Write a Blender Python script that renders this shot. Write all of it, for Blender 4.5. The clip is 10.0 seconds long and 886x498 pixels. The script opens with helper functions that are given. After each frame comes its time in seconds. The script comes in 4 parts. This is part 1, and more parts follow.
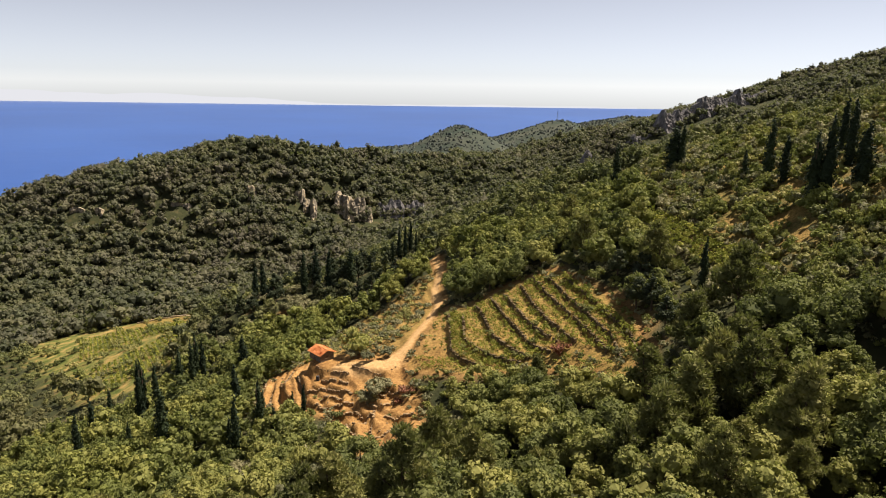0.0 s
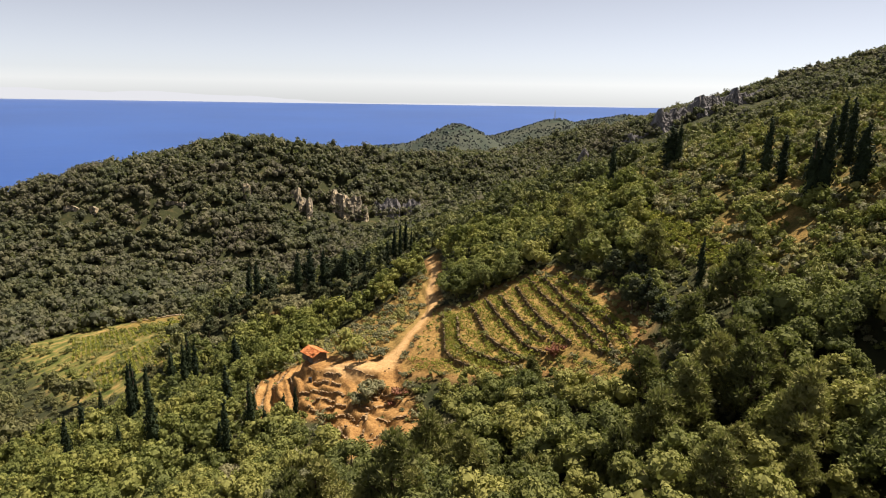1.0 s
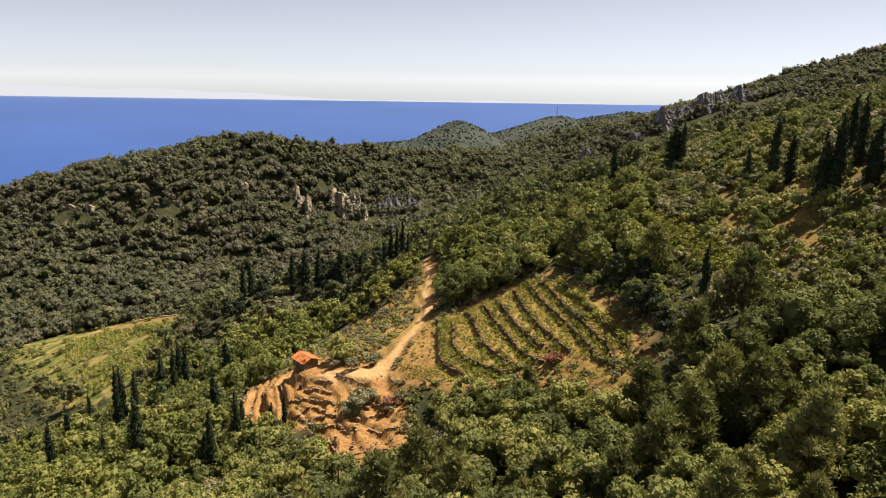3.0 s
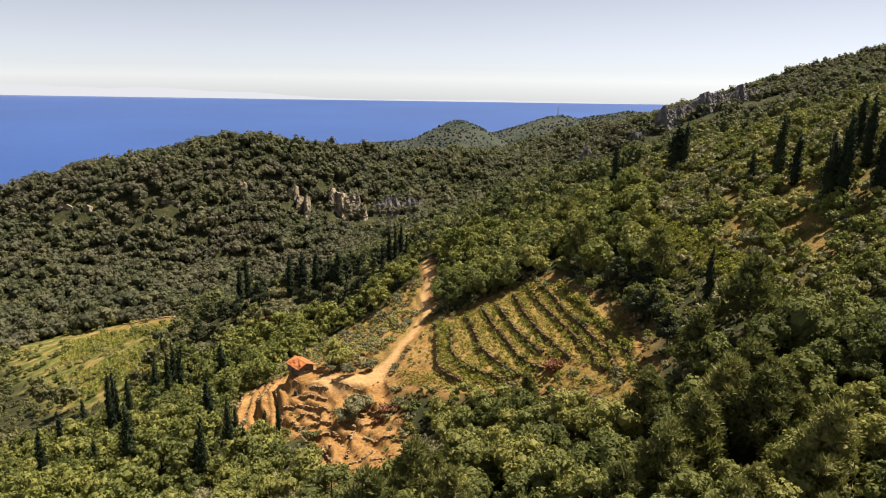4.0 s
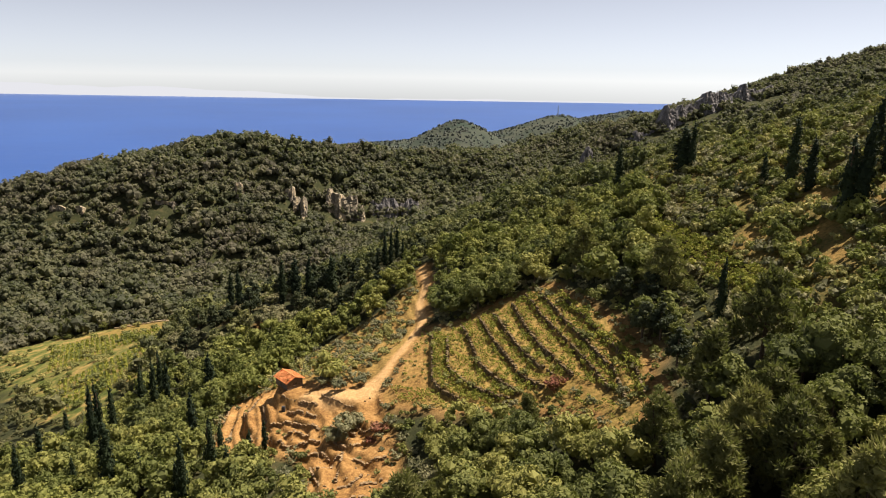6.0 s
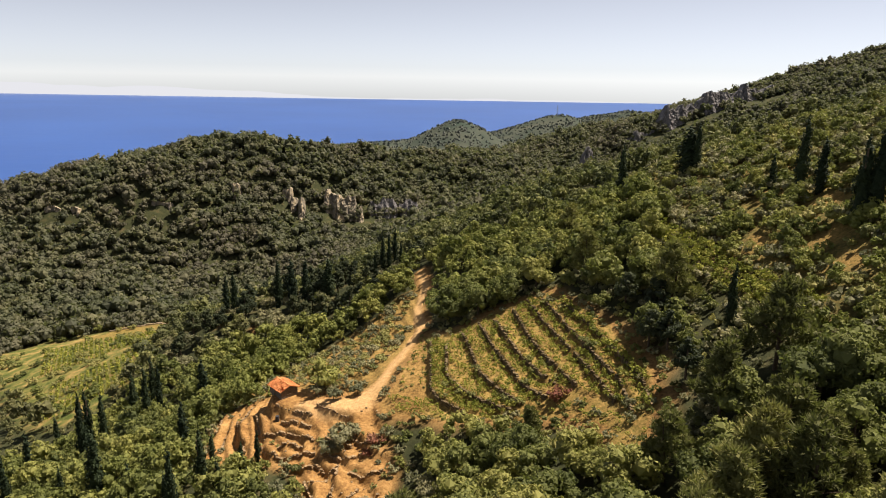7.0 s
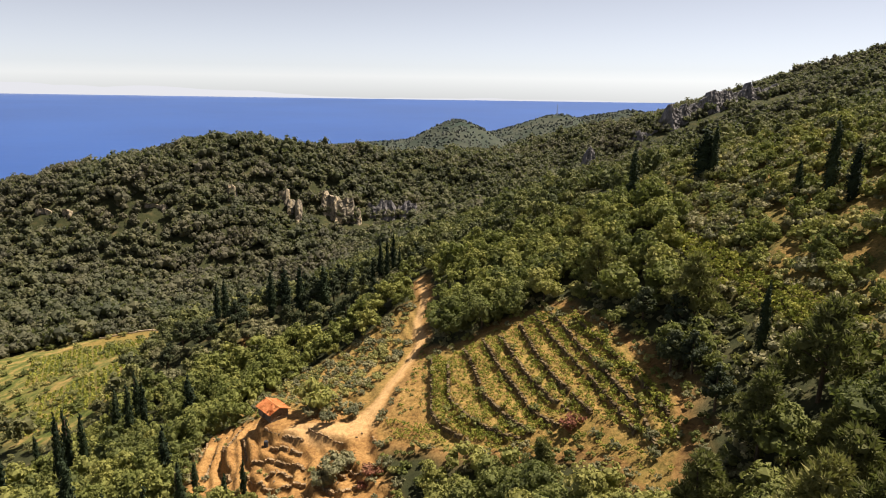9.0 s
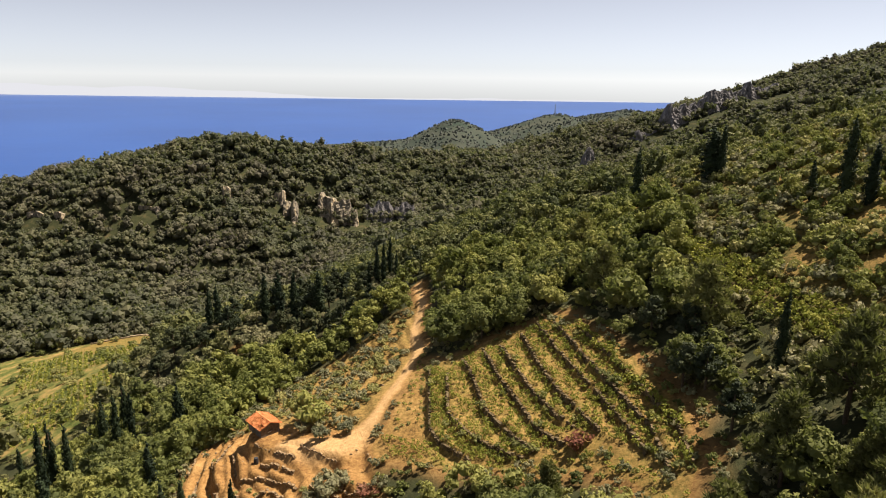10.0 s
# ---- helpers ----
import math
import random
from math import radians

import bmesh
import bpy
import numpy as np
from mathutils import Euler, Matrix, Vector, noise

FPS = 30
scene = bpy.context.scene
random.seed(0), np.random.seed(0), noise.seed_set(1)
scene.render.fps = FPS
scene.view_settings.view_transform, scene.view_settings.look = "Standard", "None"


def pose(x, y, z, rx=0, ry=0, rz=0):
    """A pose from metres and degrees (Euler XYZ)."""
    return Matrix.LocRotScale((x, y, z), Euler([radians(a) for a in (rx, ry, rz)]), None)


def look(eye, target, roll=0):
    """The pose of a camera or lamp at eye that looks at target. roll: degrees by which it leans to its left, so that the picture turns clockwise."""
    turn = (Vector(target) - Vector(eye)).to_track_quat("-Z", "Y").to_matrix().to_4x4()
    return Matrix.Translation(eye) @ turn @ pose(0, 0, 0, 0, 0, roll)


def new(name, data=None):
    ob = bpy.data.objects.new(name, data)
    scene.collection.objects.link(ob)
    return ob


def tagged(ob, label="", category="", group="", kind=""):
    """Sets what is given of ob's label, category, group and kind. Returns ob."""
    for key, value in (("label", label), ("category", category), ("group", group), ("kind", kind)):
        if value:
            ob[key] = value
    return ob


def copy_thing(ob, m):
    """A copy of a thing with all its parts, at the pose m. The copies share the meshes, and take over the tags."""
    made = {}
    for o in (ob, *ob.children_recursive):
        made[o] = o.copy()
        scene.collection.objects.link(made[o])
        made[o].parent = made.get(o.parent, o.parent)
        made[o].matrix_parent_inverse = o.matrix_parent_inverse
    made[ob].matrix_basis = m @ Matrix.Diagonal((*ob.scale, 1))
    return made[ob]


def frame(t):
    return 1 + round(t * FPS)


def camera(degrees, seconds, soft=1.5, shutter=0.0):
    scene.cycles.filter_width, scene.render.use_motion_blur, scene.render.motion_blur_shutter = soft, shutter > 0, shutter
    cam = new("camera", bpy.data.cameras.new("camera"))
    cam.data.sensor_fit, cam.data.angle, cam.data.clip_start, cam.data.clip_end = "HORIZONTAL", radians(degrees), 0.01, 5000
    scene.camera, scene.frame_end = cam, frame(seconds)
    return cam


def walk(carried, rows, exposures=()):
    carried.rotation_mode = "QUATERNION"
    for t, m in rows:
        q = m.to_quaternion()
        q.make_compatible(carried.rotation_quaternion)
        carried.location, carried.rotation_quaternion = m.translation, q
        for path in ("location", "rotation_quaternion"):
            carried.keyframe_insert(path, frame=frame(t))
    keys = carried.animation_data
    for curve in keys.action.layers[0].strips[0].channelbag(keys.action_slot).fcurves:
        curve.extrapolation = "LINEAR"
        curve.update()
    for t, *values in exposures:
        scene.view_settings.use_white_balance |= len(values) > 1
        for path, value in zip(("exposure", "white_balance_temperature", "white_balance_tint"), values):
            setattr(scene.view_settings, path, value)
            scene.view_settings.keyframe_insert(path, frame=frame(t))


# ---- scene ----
cam = camera(68.0, 10.0, soft=1.0)
PATH = [
    (0, (-0.000, 0.000, 0.000), (-0.098, 19.399, -4.866), 0.74),
    (0.5, (0.385, 0.838, -0.029), (0.321, 20.232, -4.915), 0.79),
    (1, (0.723, 1.843, -0.128), (0.705, 21.232, -5.035), 0.83),
    (1.5, (1.085, 2.948, -0.197), (1.065, 22.330, -5.129), 0.85),
    (2, (1.415, 4.119, -0.194), (1.371, 23.494, -5.152), 0.85),
    (2.5, (1.849, 5.522, -0.153), (1.784, 24.893, -5.127), 0.84),
    (4, (2.884, 9.992, -0.002), (2.776, 29.354, -5.011), 0.83),
    (4.5, (3.161, 11.669, 0.032), (3.038, 31.031, -4.980), 0.85),
    (5, (3.427, 13.413, 0.076), (3.299, 32.773, -4.942), 0.86),
    (5.5, (3.568, 15.240, 0.102), (3.450, 34.598, -4.923), 0.88),
    (7, (3.643, 21.214, 0.010), (3.566, 40.568, -5.031), 0.90),
    (7.5, (3.621, 23.546, -0.039), (3.540, 42.901, -5.079), 0.86),
    (8, (3.458, 25.772, -0.068), (3.385, 45.124, -5.115), 0.87),
    (8.5, (3.313, 28.335, -0.098), (3.241, 47.686, -5.151), 0.85),
    (9, (3.170, 30.837, -0.234), (3.116, 50.188, -5.289), 0.83),
    (9.5, (3.036, 33.661, -0.345), (3.013, 53.009, -5.408), 0.77),
    (10, (3.070, 36.400, -0.511), (3.081, 55.752, -5.561), 0.73),
]
walk(cam, [(t, look(eye, target, roll)) for t, eye, target, roll in PATH])

# exposure and light ------------------------------------------------------
scene.view_settings.exposure = 1.07
SUN_TO = Vector((0.50, 0.25, 1.0)).normalized()
world = bpy.data.worlds.new("sky")
scene.world = world
world.use_nodes = True
wn = world.node_tree.nodes
sky = wn.new("ShaderNodeTexSky")
sky.sky_type = "NISHITA"
sky.sun_disc = False
sky.sun_elevation = math.asin(SUN_TO.z)
sky.sun_rotation = math.atan2(SUN_TO.x, SUN_TO.y)
sky.air_density, sky.dust_density, sky.ozone_density = 0.55, 0.02, 1.0
wn["Background"].inputs["Strength"].default_value = 0.055
haze = wn.new("ShaderNodeHueSaturation")
haze.inputs["Saturation"].default_value = 0.34
world.node_tree.links.new(sky.outputs[0], haze.inputs["Color"])
cool = wn.new("ShaderNodeMix")
cool.data_type, cool.blend_type = "RGBA", "MULTIPLY"
cool.inputs[0].default_value = 1.0
cool.inputs[7].default_value = (1.0, 0.98, 1.015, 1)
world.node_tree.links.new(haze.outputs[0], cool.inputs[6])
world.node_tree.links.new(cool.outputs[2], wn["Background"].inputs["Color"])
sun_data = bpy.data.lights.new("sun", "SUN")
sun_data.energy, sun_data.angle, sun_data.color = 5.0, radians(0.53), (1.0, 0.90, 0.78)
sun = new("sun", sun_data)
sun.matrix_world = look(SUN_TO * 300, (0, 0, 0))


# materials ---------------------------------------------------------------
class Mat:
    """A node material with short ways to add nodes."""

    def __init__(self, name):
        self.m = bpy.data.materials.new(name)
        self.m.use_nodes = True
        self.t = self.m.node_tree
        self.b = self.t.nodes["Principled BSDF"]
        self.out = self.t.nodes["Material Output"]

    def node(self, kind, **values):
        n = self.t.nodes.new(kind)
        for key, value in values.items():
            n.inputs[key].default_value = value
        return n

    def link(self, a, b):
        self.t.links.new(a, b)

    def noise(self, scale, detail=4.0, rough=0.6):
        pos = self.node("ShaderNodeNewGeometry")
        n = self.node("ShaderNodeTexNoise", Scale=scale, Detail=detail, Roughness=rough)
        self.link(pos.outputs["Position"], n.inputs["Vector"])
        return n.outputs["Fac"]

    def ramp(self, fac, stops):
        r = self.t.nodes.new("ShaderNodeValToRGB")
        e = r.color_ramp.elements
        while len(e) < len(stops):
            e.new(0.5)
        for el, (p, c) in zip(e, stops):
            el.position, el.color = p, (*c, 1)
        self.link(fac, r.inputs[0])
        return r.outputs[0]

    def mix(self, fac, a, b, blend="MIX"):
        n = self.t.nodes.new("ShaderNodeMix")
        n.data_type, n.blend_type = "RGBA", blend
        for value, socket in ((fac, n.inputs[0]), (a, n.inputs[6]), (b, n.inputs[7])):
            if isinstance(value, (int, float)):
                socket.default_value = value
            elif isinstance(value, tuple):
                socket.default_value = (*value, 1)
            else:
                self.link(value, socket)
        return n.outputs[2]

    def math(self, op, a, b=0.0):
        n = self.t.nodes.new("ShaderNodeMath")
        n.operation = op
        for value, socket in ((a, n.inputs[0]), (b, n.inputs[1])):
            if isinstance(value, (int, float)):
                socket.default_value = value
            else:
                self.link(value, socket)
        return n.outputs[0]

    def attr(self, name):
        n = self.t.nodes.new("ShaderNodeAttribute")
        n.attribute_name = name
        return n.outputs["Fac"]

    def bump(self, fac, distance, strength=1.0):
        n = self.node("ShaderNodeBump", Strength=strength, Distance=distance)
        self.link(fac, n.inputs["Height"])
        self.link(n.outputs[0], self.b.inputs["Normal"])

    def done(self, color, rough=0.9, spec=0.2):
        if isinstance(color, tuple):
            self.b.inputs["Base Color"].default_value = (*color, 1)
        else:
            self.link(color, self.b.inputs["Base Color"])
        self.b.inputs["Roughness"].default_value = rough
        self.b.inputs["Specular IOR Level"].default_value = spec
        return self.m


def foliage(name, dark, mid, light, patch=(0.10, 0.085, 0.035), patchy=0.0, through_light=0.3):
    """Leaves: each plant takes its own tone, and leaves let some light through."""
    m = Mat(name)
    info = m.t.nodes.new("ShaderNodeObjectInfo")
    tone = m.math("FRACT", m.math("ADD", info.outputs["Random"], m.attr("tint")))
    leaf = m.t.nodes.new("ShaderNodeNewGeometry").outputs["Random Per Island"]
    tone = m.math("ADD", m.math("MULTIPLY", tone, 0.7), m.math("MULTIPLY", leaf, 0.3))
    color = m.ramp(tone, [(0.08, dark), (0.5, mid), (0.95, light)])
    if patchy:
        big = m.ramp(m.noise(0.018, 5.0), [(0.44, (0, 0, 0)), (0.66, (patchy,) * 3)])
        color = m.mix(big, color, patch)
    m.done(color, 0.75, 0.15)
    lit = m.t.nodes.new("ShaderNodeBsdfTranslucent")
    m.link(m.mix(0.5, color, (0.16, 0.20, 0.03)), lit.inputs["Color"])
    mixed = m.node("ShaderNodeMixShader", Fac=through_light)
    m.link(m.b.outputs[0], mixed.inputs[1])
    m.link(lit.outputs[0], mixed.inputs[2])
    m.link(mixed.outputs[0], m.out.inputs["Surface"])
    return m.m


def ground_material():
    m = Mat("hillside_ground")
    fine, coarse, wide = m.noise(1.6, 6.0, 0.7), m.noise(0.22, 5.0), m.noise(0.03, 4.0)
    litter = m.ramp(coarse, [(0.3, (0.024, 0.027, 0.012)), (0.55, (0.043, 0.045, 0.019)), (0.78, (0.105, 0.080, 0.037))])
    earth = m.ramp(m.math("ADD", m.math("MULTIPLY", fine, 0.6), m.math("MULTIPLY", coarse, 0.4)),
                   [(0.36, (0.10, 0.047, 0.018)), (0.5, (0.26, 0.138, 0.046)), (0.66, (0.41, 0.245, 0.092))])
    grass = m.ramp(fine, [(0.34, (0.075, 0.080, 0.018)), (0.5, (0.18, 0.135, 0.036)), (0.68, (0.33, 0.205, 0.065))])
    meadow = m.ramp(coarse, [(0.36, (0.060, 0.078, 0.017)), (0.5, (0.13, 0.125, 0.034)), (0.66, (0.30, 0.20, 0.070))])
    vary = m.math("MULTIPLY", m.math("SUBTRACT", coarse, 0.5), 1.3)
    color = m.mix(m.math("MINIMUM", m.attr("earth"), 1.0), litter, earth)
    soft = m.node("ShaderNodeClamp")
    m.link(m.math("MULTIPLY", m.attr("grass"), m.math("ADD", vary, 0.9)), soft.inputs[0])
    color = m.mix(soft.outputs[0], color, grass)
    color = m.mix(m.attr("meadow"), color, meadow)
    color = m.mix(m.attr("track"), color, m.ramp(fine, [(0.3, (0.34, 0.195, 0.078)), (0.7, (0.53, 0.34, 0.155))]))
    m.bump(m.math("ADD", fine, m.math("MULTIPLY", wide, 0.3)), 0.25, 0.8)
    return m.done(color, 0.95, 0.1)


def rock_material(name, low, mid, high, scale=1.0):
    m = Mat(name)
    pos = m.t.nodes.new("ShaderNodeNewGeometry")
    squash = m.node("ShaderNodeMapping", Scale=(1.0, 1.0, 0.25))
    m.link(pos.outputs["Position"], squash.inputs["Vector"])
    n = m.node("ShaderNodeTexNoise", Scale=0.35 * scale, Detail=7.0, Roughness=0.7)
    m.link(squash.outputs[0], n.inputs["Vector"])
    color = m.ramp(n.outputs["Fac"], [(0.33, low), (0.5, mid), (0.66, high)])
    m.bump(n.outputs["Fac"], 1.2 / scale)
    return m.done(color, 0.9, 0.2)


def plain_material(name, a, b, scale, rough=0.85, bump=0.02, spec=0.3):
    m = Mat(name)
    n = m.noise(scale, 5.0)
    m.bump(n, bump)
    return m.done(m.ramp(n, [(0.3, a), (0.7, b)]), rough, spec)


def tile_material():
    m = Mat("terracotta_tile")
    info = m.t.nodes.new("ShaderNodeObjectInfo")
    island = m.t.nodes.new("ShaderNodeNewGeometry").outputs["Random Per Island"]
    tone = m.math("FRACT", m.math("ADD", info.outputs["Random"], island))
    a = m.ramp(tone, [(0.0, (0.62, 0.225, 0.075)), (0.6, (0.67, 0.255, 0.088)), (1.0, (0.71, 0.29, 0.108))])
    return m.done(m.mix(m.math("MULTIPLY", m.noise(6.0), 0.16), a, (0.40, 0.18, 0.08)), 0.8, 0.2)


def sea_material():
    m = Mat("sea_water")
    n = m.noise(0.02, 5.0, 0.6)
    color = m.ramp(m.noise(0.0016, 3.0), [(0.35, (0.010, 0.052, 0.215)), (0.65, (0.014, 0.066, 0.26))])
    m.bump(n, 2.0, 0.2)
    m.b.inputs["IOR"].default_value = 1.33
    return m.done(color, 0.32, 0.32)


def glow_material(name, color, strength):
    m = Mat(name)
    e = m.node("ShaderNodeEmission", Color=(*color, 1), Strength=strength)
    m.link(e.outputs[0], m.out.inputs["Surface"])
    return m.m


M_GROUND = ground_material()
M_SEA = sea_material()
M_OAK = foliage("broadleaf_leaves", (0.070, 0.082, 0.030), (0.168, 0.176, 0.054), (0.315, 0.290, 0.085), (0.210, 0.225, 0.045), 0.4, 0.36)
M_PINE = foliage("pine_needles", (0.075, 0.078, 0.030), (0.150, 0.148, 0.050), (0.245, 0.225, 0.075), through_light=0.3)
M_OLIVE = foliage("olive_leaves", (0.125, 0.124, 0.070), (0.215, 0.200, 0.108), (0.310, 0.272, 0.145))
M_DARKPINE = foliage("dark_conifer_needles", (0.022, 0.030, 0.016), (0.040, 0.048, 0.024), (0.070, 0.076, 0.034), through_light=0.12)
M_CYPRESS = foliage("cypress_needles", (0.012, 0.020, 0.010), (0.020, 0.030, 0.013), (0.030, 0.042, 0.017), through_light=0.05)
M_VINE = foliage("vine_leaves", (0.125, 0.140, 0.024), (0.225, 0.230, 0.038), (0.345, 0.310, 0.066))
M_SCRUB = foliage("scrub_leaves", (0.118, 0.126, 0.048), (0.235, 0.225, 0.078), (0.385, 0.332, 0.120))
M_RED = foliage("dry_red_leaves", (0.16, 0.055, 0.035), (0.24, 0.095, 0.06), (0.30, 0.15, 0.09))
# Bluer, flatter leaf tones carry the aerial haze over the far ridge.
M_WOODS = foliage("hazed_woodland_leaves", (0.066, 0.071, 0.045), (0.106, 0.110, 0.062), (0.165, 0.155, 0.082), (0.150, 0.124, 0.094), 0.6, 0.4)
M_VALLEY = foliage("valley_leaves", (0.050, 0.060, 0.028), (0.115, 0.124, 0.048), (0.220, 0.212, 0.074), (0.145, 0.122, 0.064), 0.5, 0.25)
# Distance haze is put into these blue-grey tree and ground colours.
M_FAR_HAZED = foliage("hazed_far_scrub", (0.048, 0.062, 0.056), (0.070, 0.084, 0.070), (0.100, 0.106, 0.085), (0.11, 0.10, 0.085), 0.5, 0.1)
M_HEADLAND = plain_material("hazed_headland_scrub", (0.038, 0.050, 0.040), (0.078, 0.080, 0.060), 0.015, 1.0, 0.4, 0.0)
M_BARK = plain_material("bark", (0.05, 0.035, 0.022), (0.13, 0.095, 0.065), 8.0, 0.95, 0.03, 0.1)
M_ROCK_WARM = rock_material("warm_limestone", (0.08, 0.07, 0.055), (0.24, 0.20, 0.145), (0.48, 0.37, 0.22))
M_ROCK_GREY = rock_material("grey_limestone", (0.06, 0.056, 0.055), (0.15, 0.138, 0.135), (0.30, 0.275, 0.26), 0.6)
M_STONE = rock_material("dry_stone", (0.16, 0.12, 0.08), (0.34, 0.26, 0.17), (0.52, 0.41, 0.27), 4.0)
# Mid-brown stone; the banks' shadow lines are put into its tone.
M_BANK = rock_material("brown_bank_stone", (0.10, 0.066, 0.036), (0.22, 0.145, 0.075), (0.38, 0.26, 0.14), 4.0)
# Darkened stone: shade on the terrace faces and dark growth in one colour.
M_WALL = rock_material("shaded_overgrown_stone", (0.050, 0.036, 0.018), (0.115, 0.082, 0.040), (0.21, 0.152, 0.078), 4.0)
# Dark brown tone of the hut's timber walls.
M_HUT_WALL = plain_material("dark_brown_wall", (0.085, 0.062, 0.046), (0.19, 0.145, 0.105), 3.0)
M_WOOD = plain_material("weathered_wood", (0.07, 0.05, 0.035), (0.17, 0.12, 0.08), 9.0)
M_DARK = plain_material("dark_plastic", (0.02, 0.02, 0.022), (0.04, 0.04, 0.045), 5.0, 0.6)
M_WHITE = plain_material("whitewash", (0.62, 0.60, 0.56), (0.78, 0.76, 0.72), 2.0)
M_STEEL = plain_material("galvanised_steel", (0.35, 0.36, 0.38), (0.50, 0.51, 0.53), 4.0, 0.5)
M_BLUE = plain_material("blue_paint", (0.05, 0.09, 0.22), (0.09, 0.14, 0.30), 4.0)
M_TILE = tile_material()
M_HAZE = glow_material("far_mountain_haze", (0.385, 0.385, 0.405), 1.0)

# the lie of the land -------------------------------------------------------
# Heights in profiles across the view; each profile is 2 * (25 + 0.72 y) m wide, in ten even steps.
PROFILE_Y = np.array((30, 60, 85, 105, 125, 145, 165, 195, 230, 275, 330, 400, 470, 530, 590, 650, 720, 800), float)
NEAR_PROFILES = (
    (-67, -64, -61, -58, -56, -53, -49, -46, -42, -39, -36),
    (-77, -71, -64, -58, -52, -48, -45, -43, -41, -35, -27),
    (-87, -79, -72, -65, -60, -55, -51, -44, -32, -24, -13),
    (-93, -86, -78, -71, -65, -60, -52, -40, -29, -16, -3),
    (-100, -92, -83, -74, -65, -57, -48, -37, -23, -8, 4),
    (-105, -98, -88, -76, -63, -55, -44, -31, -18, -4, 6),
)
MIDDLE_PROFILES = (
    (-109, -102, -93, -81, -68, -56, -41, -26, -13, -1, 7),
    (-116, -108, -96, -83, -73, -53, -40, -21, -10, -1, 8),
    (-123, -117, -102, -82, -71, -55, -38, -24, -13, -4, 9),
    (-129, -122, -110, -97, -82, -61, -42, -30, -19, -4, 14),
    (-127, -129, -123, -116, -97, -71, -53, -42, -26, -4, 13),
    (-109, -110, -117, -122, -111, -79, -74, -64, -42, -18, 4),
)
FAR_PROFILES = (
    (-108, -79, -65, -81, -101, -102, -84, -63, -48, -24, 4),
    (-138, -102, -70, -49, -66, -93, -79, -60, -47, -19, 12),
    (-176, -148, -116, -81, -64, -70, -84, -54, -29, -2, 26),
    (-215, -190, -168, -139, -103, -73, -70, -35, -11, 16, 41),
    (-258, -233, -214, -191, -153, -104, -62, -41, -6, 29, 52),
    (-303, -277, -256, -232, -194, -140, -92, -75, -45, -20, 0),
)
PROFILES = np.array(NEAR_PROFILES + MIDDLE_PROFILES + FAR_PROFILES, float)
SEA_LEVEL = -160.0


def hermite(a, b, ma, mb, t):
    t2, t3 = t * t, t * t * t
    return (2 * t3 - 3 * t2 + 1) * a + (t3 - 2 * t2 + t) * ma + (3 * t2 - 2 * t3) * b + (t3 - t2) * mb


def lie(x, y):
    """The smooth height of the land."""
    x, y = np.asarray(x, float), np.asarray(y, float)
    last = len(PROFILE_Y) - 1
    yc = np.clip(y, PROFILE_Y[0], PROFILE_Y[-1])
    u = np.clip(x / (25 + 0.72 * yc), -1.6, 1.6) * 5 + 5
    i = np.clip(np.searchsorted(PROFILE_Y, yc) - 1, 0, last - 1)
    gap = PROFILE_Y[i + 1] - PROFILE_Y[i]
    t = (yc - PROFILE_Y[i]) / gap

    def column(j):
        j = np.clip(j, 0, 10)

        def slope(k):
            a, b = np.clip(k - 1, 0, last), np.clip(k + 1, 0, last)
            return (PROFILES[b, j] - PROFILES[a, j]) / (PROFILE_Y[b] - PROFILE_Y[a])

        return hermite(PROFILES[i, j], PROFILES[i + 1, j], slope(i) * gap, slope(i + 1) * gap, t)

    k = np.clip(np.floor(u).astype(int), 0, 9)
    f = u - k
    a, b, c, d = column(k - 1), column(k), column(k + 1), column(k + 2)
    a, d = np.where(k == 0, 2 * b - c, a), np.where(k == 9, 2 * c - b, d)
    z = hermite(b, c, (c - a) / 2, (d - b) / 2, np.clip(f, 0, 1))
    return z + np.where(f > 1, (f - 1) * (c - b), 0) + np.where(f < 0, f * (c - b), 0)


def hashed(ix, iy, seed):
    h = np.sin(ix * 127.1 + iy * 311.7 + seed * 74.7) * 43758.5453
    return h - np.floor(h)


def ripple(x, y, size, seed=0):
    """Smooth noise from -1 to 1 with bumps of that size."""
    x, y = np.asarray(x, float) / size, np.asarray(y, float) / size
    ix, iy = np.floor(x), np.floor(y)
    fx, fy = x - ix, y - iy
    fx, fy = fx * fx * (3 - 2 * fx), fy * fy * (3 - 2 * fy)
    a = hashed(ix, iy, seed) * (1 - fx) + hashed(ix + 1, iy, seed) * fx
    b = hashed(ix, iy + 1, seed) * (1 - fx) + hashed(ix + 1, iy + 1, seed) * fx
    return (a * (1 - fy) + b * fy) * 2 - 1


def to_line(x, y, line):
    """Distance to a line in plan, signed to its left, and how far along it (0 to 1) the nearest point lies."""
    best, sign, along = np.full(np.shape(x), 1e9), np.zeros(np.shape(x)), np.zeros(np.shape(x))
    n = len(line) - 1
    for k in range(n):
        (ax, ay), (bx, by) = line[k], line[k + 1]
        dx, dy = bx - ax, by - ay
        t = np.clip(((x - ax) * dx + (y - ay) * dy) / (dx * dx + dy * dy), 0, 1)
        px, py = x - ax - t * dx, y - ay - t * dy
        d = np.hypot(px, py)
        near = d < best
        best = np.where(near, d, best)
        sign = np.where(near, np.sign(dx * py - dy * px), sign)
        along = np.where(near, (k + t) / n, along)
    return best, sign, along


